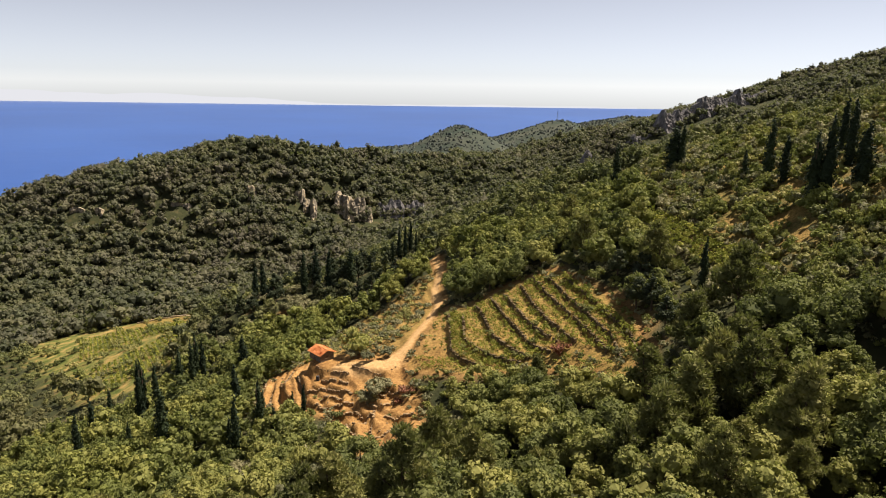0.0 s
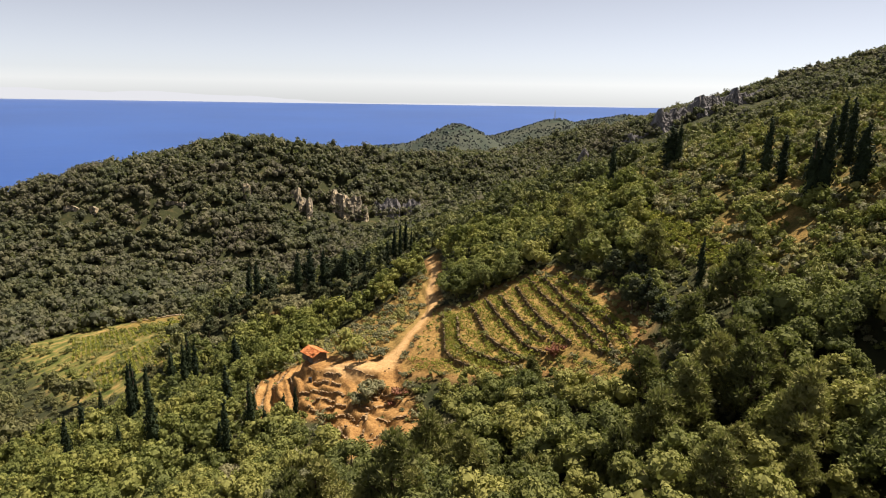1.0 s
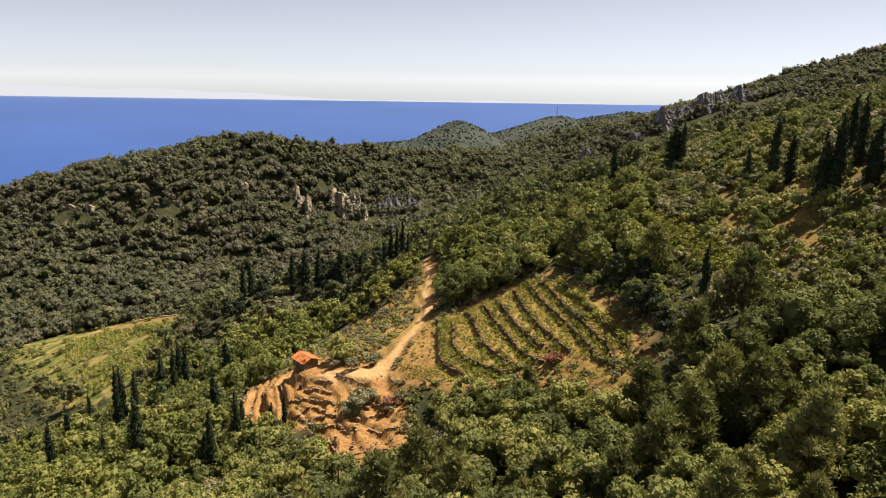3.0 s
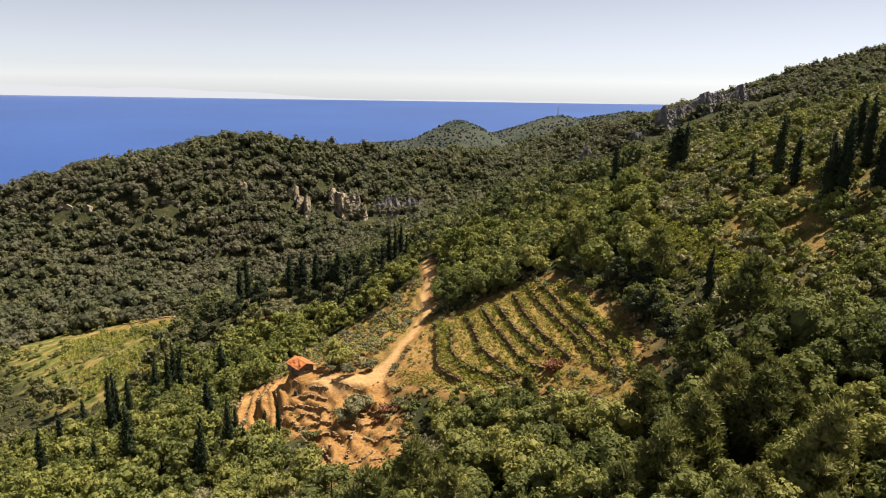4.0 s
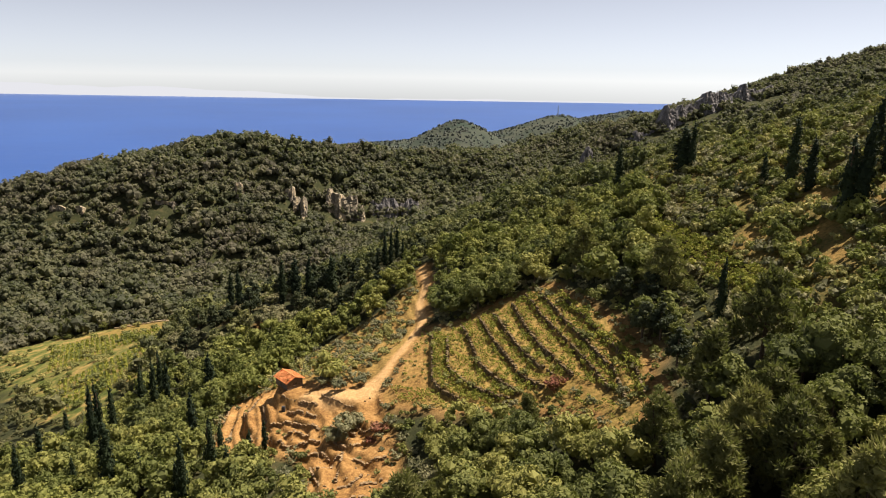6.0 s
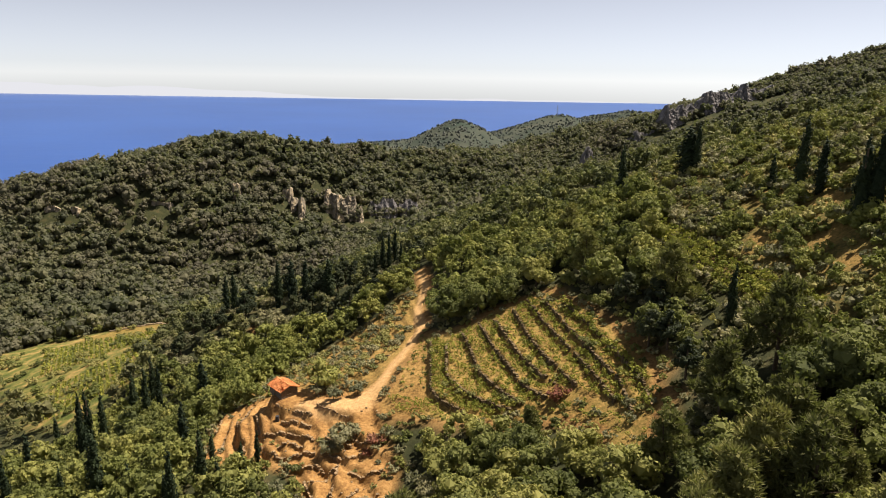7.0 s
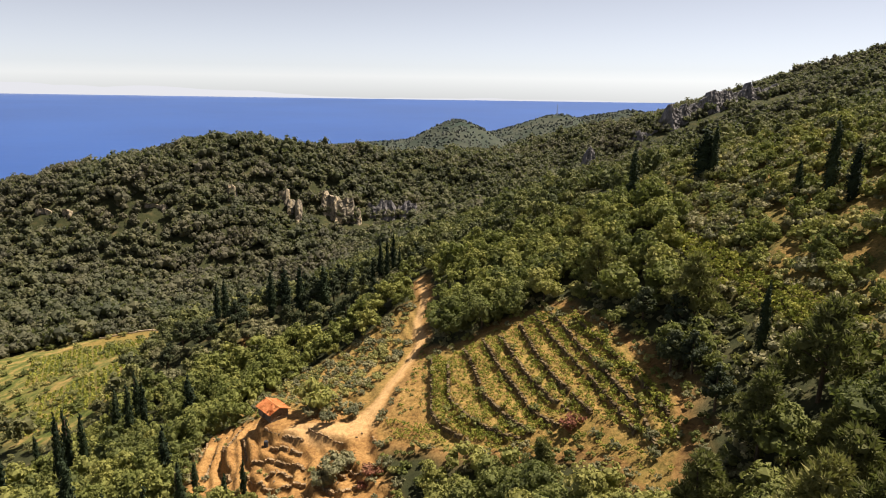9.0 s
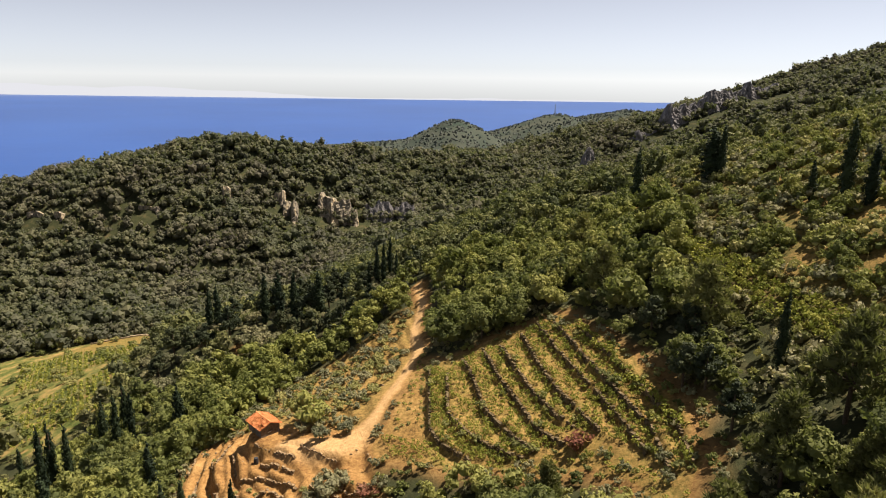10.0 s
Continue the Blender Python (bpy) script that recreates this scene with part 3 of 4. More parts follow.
def build_sea():
    x, y = np.meshgrid(np.linspace(-5200, 5200, 27), np.linspace(-200, 5000, 14))
    v = np.stack([x, y, np.full_like(x, SEA_LEVEL)], -1).reshape(-1, 3)
    i = np.arange(27 * 14).reshape(14, 27)
    f = np.stack([i[:-1, :-1], i[:-1, 1:], i[1:, 1:], i[1:, :-1]], -1).reshape(-1, 4)
    tagged(new("water", mesh_of("water", v, f, M_SEA)), "calm deep blue sea reaching the hazy horizon", "sea", kind="structure")


build_sea()


def build_backdrop():
    """Faint mountains far across the water; an even glow paints their haze."""
    x = np.linspace(-4200, 1400, 160)
    top = SEA_LEVEL + 6 + np.clip((-700 - x) / 2600, 0, 1) * (75 + 40 * ripple(x, x * 0, 520, 21)) + 7 * (ripple(x, x * 0, 260, 23) + 1) + 4 * ripple(x, x * 0, 120, 22)
    v = np.concatenate([np.stack([x, x * 0 + 4990, x * 0 + SEA_LEVEL], -1), np.stack([x, x * 0 + 4992, top], -1)])
    i = np.arange(159)
    f = np.stack([i, i + 1, i + 161, i + 160], -1)
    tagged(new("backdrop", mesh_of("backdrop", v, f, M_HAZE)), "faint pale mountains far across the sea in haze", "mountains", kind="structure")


build_backdrop()
RNG = np.random.default_rng(7)


def rise(x, y, humps):
    """The height of hills given as (x, y, height, half width across, half depth)."""
    z = np.zeros_like(x)
    for hx, hy, h, wx, wy in humps:
        z = np.maximum(z, h * np.exp(-np.abs((x - hx) / wx) ** 1.7 - np.abs((y - hy) / wy) ** 2))
    return z


HEADLAND = [(27, 1500, 73, 112, 160), (60, 1500, 34, 300, 200), (303, 1750, 77, 170, 250), (500, 1850, 84, 240, 300), (800, 1900, 100, 300, 300), (90, 1250, 40, 260, 150)]


def build_headland():
    x, y = np.meshgrid(np.arange(-500, 1500, 10.0), np.arange(1000, 2600, 14.0))

    def level(x, y):
        h = rise(x, y, HEADLAND)
        return SEA_LEVEL - 6 + h + np.clip(h / 40, 0, 1) * (4 * ripple(x, y, 130, 31) + 2 * ripple(x, y, 50, 32))

    z = level(x, y)
    v = np.stack([x, y, z], -1).reshape(-1, 3)
    rows, cols = x.shape
    i = np.arange(rows * cols).reshape(rows, cols)
    f = np.stack([i[:-1, :-1], i[:-1, 1:], i[1:, 1:], i[1:, :-1]], -1).reshape(-1, 4)
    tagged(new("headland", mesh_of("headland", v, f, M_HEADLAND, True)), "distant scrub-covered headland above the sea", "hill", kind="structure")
    n = 22000
    px, py = RNG.uniform(-400, 1100, n), RNG.uniform(1040, 1950, n)
    pz = level(px, py)
    keep = (pz > SEA_LEVEL + 3) & (ripple(px, py, 90, 33) + RNG.uniform(-0.8, 0.8, n) > -0.35)
    places = np.stack([px, py, pz + 0.5], -1)[keep]
    k = len(places)
    bv = np.array([(1, 0, 0), (-0.5, 0.87, 0), (-0.5, -0.87, 0), (0.3, 0.2, 1), (0, 0, -1)], float)
    bf = np.array([(0, 1, 3), (1, 2, 3), (2, 0, 3), (1, 0, 4), (2, 1, 4), (0, 2, 4)])
    out = joined((bv, bf), places, RNG.uniform(0, 6, k), RNG.uniform(1.5, 4.2, k), RNG.random(k))
    me = mesh_of("far_woods", out[0], out[1], M_FAR_HAZED, False, tint=out[2])
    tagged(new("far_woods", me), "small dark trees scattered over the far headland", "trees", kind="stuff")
    return level


headland_level = build_headland()

# woodland ------------------------------------------------------------------
PROTO = {}


def proto(kind, variant, r, h, count, size, material):
    """A standing plant of its own kind, with trunk and crown, to be copied."""
    rng = np.random.default_rng(100 * variant + len(kind))
    v, f = crown_arrays(rng, kind, r, h, count, size)
    return mesh_of("crown", v, f, material), trunk_mesh(kind, r, h, rng)


KINDS = {
    "oak": ("oak_tree", M_OAK, "tree", "broad green oak with a dense rounded crown on the slope"),
    "pine": ("pine_tree", M_PINE, "tree", "dark green pine with layered open branches on the slope"),
    "olive": ("olive_tree", M_OLIVE, "tree", "grey-green olive tree with a loose crown"),
    "shrub": ("shrub", M_SCRUB, "shrub", "low rounded yellow-green shrub on dry ground"),
    "dark": ("pine_tree", M_DARKPINE, "tree", "broad near-black pine in the belt above the dry slope"),
    "cypress": ("cypress_tree", M_CYPRESS, "tree", "slender near-black cypress standing above the scrub"),
    "red": ("dry_bush", M_RED, "shrub", "dry reddish-brown bush at the terrace edge"),
}


def plant(kind, variant, x, y, scale, turn, r, h, count, size, label="", sink=0.15, tall=1.0):
    name, material, category, text = KINDS[kind]
    key = (kind, variant, r, h, count)
    m = pose(x, y, float(height(x, y)) - sink, 0, 0, turn) @ Matrix.Diagonal((scale, scale, scale * tall, 1))
    if key not in PROTO:
        shape = {"red": "shrub", "dark": "oak"}.get(kind, kind)
        crown, trunk = proto(shape, variant, r, h, count, size, material)
        top = new(name)
        top.matrix_basis = m
        part("trunk", trunk, None, top)
        part("crown", crown, None, top)
        PROTO[key] = top
        ob = top
    else:
        src = PROTO[key]
        ob = copy_thing(src, Matrix.Identity(4))
        ob.matrix_basis = m
    return tagged(ob, label or text, category, name.replace("_", " ") + "s on the hillside")


CYPRESSES = [  # x, y, height, radius
    (49.6, 193.0, 13.4, 1.15), (62.7, 183, 11.5, 2.2), (63.9, 180.6, 12, 0.9), (69.5, 154, 7.2, 0.7), (72.5, 149, 13.4, 1.1), (73.3, 143.4, 10, 1.0),
    (72.2, 125.1, 15.5, 1.25), (70.6, 126.4, 13.4, 1.2), (85.4, 144.1, 11.5, 1.0), (81.5, 134.5, 13.0, 1.1), (76.2, 121, 12, 1.5), (46.6, 114.6, 10.0, 0.7),
    (-48.1, 138.4, 11, 1.0), (-57.1, 172.8, 11, 1.2), (-72, 172.7, 15, 1.0), (-77.8, 177.8, 13, 1.0), (-74.1, 181.4, 14, 0.9), (-70.5, 177, 12, 0.9),
]
WEST_CYPRESSES = [
    (-79.6, 156.4, 16, 1.0), (-82.7, 164.6, 14, 1.0), (-79.3, 165, 11.5, 0.9), (-62.2, 130.5, 12.5, 1.25), (-88.2, 141.3, 11, 0.9), (-93, 156.5, 10, 0.9),
    (-100.6, 179.6, 7, 0.8), (-72.6, 135.9, 9, 0.8), (-29.5, 125.8, 6.2, 0.6), (-39.9, 131.5, 5.4, 0.7), (-70, 230.8, 11, 1.0), (-66.5, 228.6, 11.5, 1.1),
    (-36.3, 117.3, 10, 0.8), (-33.1, 115.5, 8, 0.8), (-30.3, 119.4, 8, 0.8), (-41.6, 114.7, 9, 0.8), (-39.9, 113.3, 10, 0.8), (-54, 127, 8, 0.7),
    (-51, 226, 12, 1.2), (-46, 224, 12.5, 1.5), (-41, 222, 12, 1.3), (-33, 218, 11, 1.6), (-18.6, 222, 9.5, 0.6), (-16.6, 226, 10, 0.7), (-14.4, 224, 10, 0.6), (-12.6, 226, 10, 0.6), (-10.4, 222, 9.5, 0.7),
]


def is_open(x, y, margin=0.0):
    """Whether a place must stay free of trees."""
    free = inside(x, y, CLEARING) | inside(x, y, VINEYARD) | inside(x, y, MEADOW) | inside(x, y, OLIVE_SLOPE)
    free |= inside(x, y, UPPER_VINES)
    for px, py, s in TRACK_OAKS + SHADE_PINES + TALL_PINES + BELT_PINES + BELT_OLIVES:
        free |= np.hypot(x - px, y - py) < 3.4 * s
    free |= to_line(x, y, TRACK)[0] < 3.2 + margin
    low_end = (np.asarray(y) < 113) & (np.asarray(x) > 16)
    free |= to_line(x, y, VINEYARD + VINEYARD[:1])[0] < np.where(low_end, 5.5, 2.0) + margin
    reach = np.where(np.asarray(y) < 130, 6.0, 1.0)
    free |= to_line(x, y, CLEARING + CLEARING[:1])[0] < reach + margin
    return free


def upper_slope(x, y):
    return (x > 44 + 0.1 * (y - 100)) & (y > 92) & (y < 215)


def scatter(y0, y1, gap, seed):
    """Places in a jittered grid over the land ahead."""
    rng = np.random.default_rng(seed)
    w = 40 + 0.80 * y1
    gx, gy = np.meshgrid(np.arange(-w, w, gap), np.arange(y0, y1, gap))
    x = (gx + rng.uniform(-0.42, 0.42, gx.shape) * gap).ravel()
    y = (gy + rng.uniform(-0.42, 0.42, gx.shape) * gap).ravel()
    keep = np.abs(x) < 28 + 0.71 * y
    return x[keep], y[keep], rng


NEAR = 88


def near_woods():
    """Single trees on the slopes close to the camera's way."""
    x, y, rng = scatter(40, 125, 4.9, 11)
    d = np.hypot(x, y - 25)
    keep = ~is_open(x, y, 0.6) & (d < NEAR) & (np.abs(x) < 26 + 0.72 * y)
    mix = ripple(x, y, 17, 41) + 0.5 * rng.uniform(-1, 1, len(x))
    for px, py, m in zip(x[keep], y[keep], mix[keep]):
        turn, s = rng.uniform(0, 360), rng.uniform(0.62, 1.25)
        up = bool(upper_slope(px, py))
        pines = 30 < px < 46 and 70 < py < 112 and m > 0.0
        if up and rng.random() < 0.5:
            plant("olive" if rng.random() < 0.5 else "shrub", int(rng.integers(2)), px, py, s * (0.9 if rng.random() < 0.5 else 0.7), turn, 2.2, 3.8, 900, 0.30)
        elif pines or m > 0.62:
            plant("pine", int(rng.integers(3)), px, py, s * 1.12, turn, 3.3, 8.6, 4200, 0.44)
        elif m < -0.55 and px < 10:
            plant("olive", int(rng.integers(2)), px, py, s, turn, 2.7, 5.4, 1600, 0.34)
        else:
            plant("oak", int(rng.integers(4)), px, py, s * (0.75 if up else 1.0), turn, 3.7, 7.6, 2400, 0.38)


near_woods()


def faces_valley(x, y, z):
    """Whether a place lies on a slope turned to the valley, not behind the ridges."""
    seen = np.ones(len(x), bool)
    for t in np.linspace(0.15, 0.97, 28):
        seen &= lie(3 + (x - 3) * t, 20 + (y - 20) * t) < (z + 13) * t
    return seen


def woods_stuff(name, y0, y1, near, far, gap, seed, recipe, material, label):
    """Woodland too dense to count: one mesh of many trees."""
    x, y, rng = scatter(y0, y1, gap, seed)
    d = np.hypot(x, y - 25)
    keep = ~is_open(x, y, 0.4) & (d >= near) & (d < far)
    if near > 300:
        keep &= lie(x, y) > SEA_LEVEL + 4
    x, y = x[keep], y[keep]
    z = height(x, y)
    thin = ripple(x, y, 26, 43) + rng.uniform(-1, 1, len(x))
    up = upper_slope(x, y)
    keep = (thin > -1.45) & ~(inside(x, y, BELT) & (rng.random(len(x)) < 0.85)) & ~(up & (rng.random(len(x)) < 0.62)) & faces_valley(x, y, z)
    for px, py, r in BARE_PATCHES:
        keep &= np.hypot(x - px, y - py) > r * 1.1
    for cx, cy, wide, tall, turn, lift in CRAGS + GREY_CRAGS:
        keep &= ~((np.abs(x - cx) < wide * 0.45) & (y > cy - (11 if cx > 150 else 8)) & (y < cy + 4))
    x, y, z, up = x[keep], y[keep], z[keep], up[keep]
    kind = np.where(ripple(x, y, 40, 44) + rng.uniform(-0.6, 0.6, len(x)) > 0.35, 1, 0)
    variant = rng.integers(3, size=len(x)) + 3 * kind
    scale = rng.uniform(0.55, 1.2, len(x)) * np.where(rng.random(len(x)) < 0.12, 1.35, 1.0) * np.where(up, 0.62, 1.0)
    scale *= 1.35 if near > 300 else 1.0
    scale *= np.where(inside(x, y, MEADOW_FRONT), 0.5, np.where(inside(x, y, LOW_GROWTH), 0.5, 1.0))
    vs, fs, ts, n = [], [], [], 0
    for k in range(6):
        sel = variant == k
        if not sel.any():
            continue
        shape = "pine" if k > 2 else "oak"
        arrays = recipe(np.random.default_rng(seed + k), shape)
        places = np.stack([x, y, z - (2.2 if near > 300 else 0.3)], -1)[sel]
        v, f, t = joined(arrays, places, rng.uniform(0, 6.28, sel.sum()), scale[sel], rng.random(sel.sum()))
        vs.append(v), fs.append(f + n), ts.append(t)
        n += len(v)
    me = mesh_of(name, np.concatenate(vs), np.concatenate(fs), material, False, tint=np.concatenate(ts))
    tagged(new(name, me), label, "trees", kind="stuff")


def few_lumps(count, size, keep):
    """A recipe for a cheap tree: leaf sprays round a few of the crown's lumps."""

    def recipe(rng, shape):
        r, h = (3.0, 7.0) if shape == "oak" else (2.5, 9.2)
        c, s = lumps(rng, "oak", r, h)
        pick = rng.permutation(len(c))[:keep]
        c, s = c[pick], s[pick] * 1.25
        v, f = leaves_on(rng, c, s, count, size, 0.9, True, False, 8)
        return with_cores(rng, c, s, v, f, 0.62)

    return recipe


def with_cores(rng, c, s, v, f, core):
    bv, bf = BALL_1
    vs, fs, n = [v], [f], len(v)
    for k in range(len(c)):
        vs.append(bv * rng.uniform(0.85, 1.1, (len(bv), 1)) * s[k] * core + c[k])
        fs.append(bf + n)
        n += len(bv)
    return np.concatenate(vs), np.concatenate(fs)


def far_crown(count, size):
    """A recipe for a far tree: a close, rounded crown of four lumps with short sprays."""

    def recipe(rng, shape):
        a = rng.uniform(0, 6.28) + np.arange(3) * 2.09 + rng.normal(0, 0.3, 3)
        if shape == "oak":
            c = np.array([(0, 0, 4.1)] + [(math.cos(q) * 2.2, math.sin(q) * 2.2, rng.uniform(2.9, 3.7)) for q in a])
            s = np.array([2.2, *rng.uniform(1.6, 2.3, 3)])
        else:
            c = np.array([(0, 0, 5.9)] + [(math.cos(q) * 1.5, math.sin(q) * 1.5, z) for q, z in zip(a, (4.9, 4.0, 3.2))])
            s = np.array([1.3, 1.7, 2.0, 2.2])
        v, f = leaves_on(rng, c, s, count, size, 0.9, True, False, 6)
        return with_cores(rng, c, s, v, f, 0.74)

    return recipe


woods_stuff("hillside_woods", 45, 215, NEAR, 185, 3.9, 21, few_lumps(540, 0.52, 8), M_OAK, "dense green oaks and pines covering the spur")
woods_stuff("valley_woods", 100, 345, 185, 330, 4.8, 22, few_lumps(250, 0.72, 6), M_VALLEY, "dark mixed woodland filling the valley")
woods_stuff("ridge_woods", 250, 800, 330, 1000, 5.5, 23, far_crown(70, 1.02), M_WOODS, "dark evergreen woodland over the far ridge")

for x, y, h, r in [(x, y, h * 1.1, r * 1.22) for x, y, h, r in CYPRESSES] + [(x, y, h + (4.5 if h > 9.5 else 0.8), r * (1.3 if h > 9.5 else 1.0)) for x, y, h, r in WEST_CYPRESSES]:
    plant("cypress", int(abs(x * 7)) % 3, x, y, r / 1.0, (x * 37) % 360, 1.0, 10.0, 1300, 0.30, tall=h / 10.0 / (r / 1.0))

for x, y, s in TRACK_OAKS:
    plant("oak", int(x) % 4, x, y, s, x * 51 % 360, 3.7, 7.6, 2400, 0.38, "large dense green oak beside the vineyard and track")
for x, y, s in TALL_PINES:
    plant("pine", int(x) % 3, x, y, s * 1.1, x * 51 % 360, 3.3, 8.6, 4200, 0.44, "tall open dark pine above lower trees")
for x, y, s in SHADE_PINES:
    plant("dark", int(x) % 3, x, y, s, x * 51 % 360, 3.0, 11.5, 1500, 0.5, "dark bushy pine shading the vineyard edge")
for x, y, s in BELT_PINES:
    plant("dark", int(-x) % 3, x, y, s, x * 51 % 360, 3.0, 11.5, 1500, 0.5)
BELT_RNG = np.random.default_rng(31)
for gx in np.arange(-88, -8, 5.6):
    for gy in np.arange(196, 244, 6.4):
        x, y = gx + BELT_RNG.uniform(-2, 2), gy + BELT_RNG.uniform(-2, 2)
        near_one = min(math.dist((x, y), p[:2]) for p in BELT_PINES + BELT_OLIVES)
        if not inside(x, y, BELT) or near_one < 4.5 or to_line(x, y, TRACK)[0] < 4:
            continue
        if BELT_RNG.random() < 0.55:
            plant("dark", int(BELT_RNG.integers(3)), x, y, BELT_RNG.uniform(0.7, 0.95), BELT_RNG.uniform(0, 360), 3.0, 11.5, 1500, 0.5)
        else:
            plant("olive", int(BELT_RNG.integers(2)), x, y, BELT_RNG.uniform(0.8, 1.1), BELT_RNG.uniform(0, 360), 2.7, 5.4, 1600, 0.34, "rounded grey-green tree among dark pines")
for x, y, s in BELT_OLIVES:
    plant("olive", int(-x) % 2, x, y, s, x * 51 % 360, 2.7, 5.4, 1600, 0.34, "rounded grey olive tree beside dark pines")

# the olive slope, the clearing and the upper slope ---------------------------
def shrubs_in(poly, gap, seed, low, high, chance, kinds=("shrub", "olive")):
    rng = np.random.default_rng(seed)
    xs, ys = [p[0] for p in poly], [p[1] for p in poly]
    gx, gy = np.meshgrid(np.arange(min(xs), max(xs), gap), np.arange(min(ys), max(ys), gap))
    x = (gx + rng.uniform(-0.45, 0.45, gx.shape) * gap).ravel()
    y = (gy + rng.uniform(-0.45, 0.45, gx.shape) * gap).ravel()
    keep = inside(x, y, poly) & (rng.random(len(x)) < chance) & (to_line(x, y, TRACK)[0] > 2.6) & (np.hypot(x - HUT[0], y - HUT[1]) > 6.5)
    for px, py in zip(x[keep], y[keep]):
        kind = kinds[int(rng.random() < 0.45)]
        plant(kind, 5 + int(rng.integers(2)), px, py, rng.uniform(low, high), rng.uniform(0, 360), 1.0, 1.5, 130, 0.24)


shrubs_in(OLIVE_SLOPE, 2.25, 51, 0.7, 1.5, 0.85)
shrubs_in([(-3, 157), (0.4, 155), (0.7, 138), (0.9, 131), (-5.4, 132), (-3.6, 144)], 1.5, 53, 0.28, 0.55, 0.6, ("shrub", "shrub"))
shrubs_in(CLEARING, 3.0, 52, 0.4, 1.0, 0.36)


def scrub_stuff():
    """Low scrub too dense to count on the upper slope and round the open ground."""
    rng = np.random.default_rng(55)
    gx, gy = np.meshgrid(np.arange(-60, 130, 2.3), np.arange(78, 216, 2.3))
    x = (gx + rng.uniform(-1.1, 1.1, gx.shape)).ravel()
    y = (gy + rng.uniform(-1.1, 1.1, gx.shape)).ravel()
    vine = to_line(x, y, VINEYARD + VINEYARD[:1])[0]
    bare = to_line(x, y, CLEARING + CLEARING[:1])[0]
    free = inside(x, y, VINEYARD) | inside(x, y, CLEARING) | (to_line(x, y, TRACK)[0] < 2.4) | inside(x, y, OLIVE_SLOPE)
    ring = ~free & ((vine < 7) & (vine > 0.4) | (bare < 7) & (rng.random(len(x)) < 0.7))
    low_end = inside(x, y, VINEYARD) & ((y < 120 - 0.1 * x) & (vine < 6.5) | (x > 25) & (vine < 2.4) & (rng.random(len(x)) < 0.6) | (y > 148) & (vine < 1.6)) & (rng.random(len(x)) < 0.66)
    slope = (upper_slope(x, y) | (x > 34) & (y > 78) & (y < 165)) & (rng.random(len(x)) < 0.76) & ~inside(x, y, UPPER_VINES)
    patch = np.zeros(len(x), bool)
    for px, py, r in BARE_PATCHES:
        patch |= np.hypot(x - px, y - py) < r
    keep = (ring | slope | low_end) & ~patch
    x, y = x[keep], y[keep]
    z = height(x, y)
    pick = rng.random(len(x))
    pale, deep = pick < 0.42, pick > 0.76
    for name, sel, material, label in (("dark_scrub", deep, M_OAK, "deep green bushes standing among the scrub"), ("slope_scrub", ~pale & ~deep, M_SCRUB, "dense yellow-green scrub round the fields and terraces"), ("grey_scrub", pale, M_OLIVE, "grey-green scrub scattered on the dry slope")):
        n = int(sel.sum())
        c, s = lumps(rng, "shrub", 1.0, 1.5)
        v, f = leaves_on(rng, c, s, 150, 0.27, 0.9, True, False, 6)
        bv, bf = BALL_1
        arrays = (np.concatenate([v] + [bv * s[k] * 0.75 + c[k] for k in range(4)]), np.concatenate([f] + [bf + len(v) + k * len(bv) for k in range(4)]))
        out = joined(arrays, np.stack([x, y, z - 0.1], -1)[sel], rng.uniform(0, 6.28, n), rng.uniform(0.55, 1.25, n) * np.where(upper_slope(x, y), 1.95, np.where(vine[keep] < 5, 0.95, 1.35))[sel], rng.random(n))
        tagged(new(name, mesh_of(name, out[0], out[1], material, False, tint=out[2])), label, "scrub", kind="stuff")


scrub_stuff()

# vineyard -------------------------------------------------------------------
def along(line, step):
    """Even places along a line, with the way it runs there."""
    pts = [Vector(p) for p in line]
    out, left = [], 0.0
    for a, b in zip(pts, pts[1:]):
        length, at = (b - a).length, left
        while at < length:
            out.append((a + (b - a) * (at / length), (b - a).normalized()))
            at += step
        left = at - length
    return out


def between(a, b, t):
    """A line between two others that have as many corners."""
    return [(p[0] * (1 - t) + q[0] * t, p[1] * (1 - t) + q[1] * t) for p, q in zip(a, b)]


def vine_row(line, rng, step=0.9, fill=0.9, size=0.85, plot=VINEYARD, label="row of low green vines on a dry terrace"):
    """One row of low vines: each a leafy clump on its stake."""
    vs, fs, ts, n = [], [], [], 0
    for p, way in along(line, step):
        if rng.random() > fill or not inside(p.x, p.y, plot):
            continue
        q = p + Vector((rng.normal(0, 0.16), rng.normal(0, 0.16)))
        z = float(height(q.x, q.y))
        c = np.array([(rng.normal(0, 0.2), rng.normal(0, 0.2), rng.uniform(0.4, 0.75)) for _ in range(3)])
        v, f = leaves_on(rng, c, np.full(3, 0.36), 40, 0.25)
        s = size * rng.uniform(0.8, 1.3)
        vs.append(v * s + (q.x, q.y, z - 0.05)), fs.append(f + n), ts.append(np.full(len(v), rng.random()))
        n += len(v)
    if not vs:
        return
    top = new("vine_row", mesh_of("vine_row", np.concatenate(vs), np.concatenate(fs), M_VINE, False, tint=np.concatenate(ts)))
    tagged(top, label, "vine row", "vine rows on the terraces", "stuff")


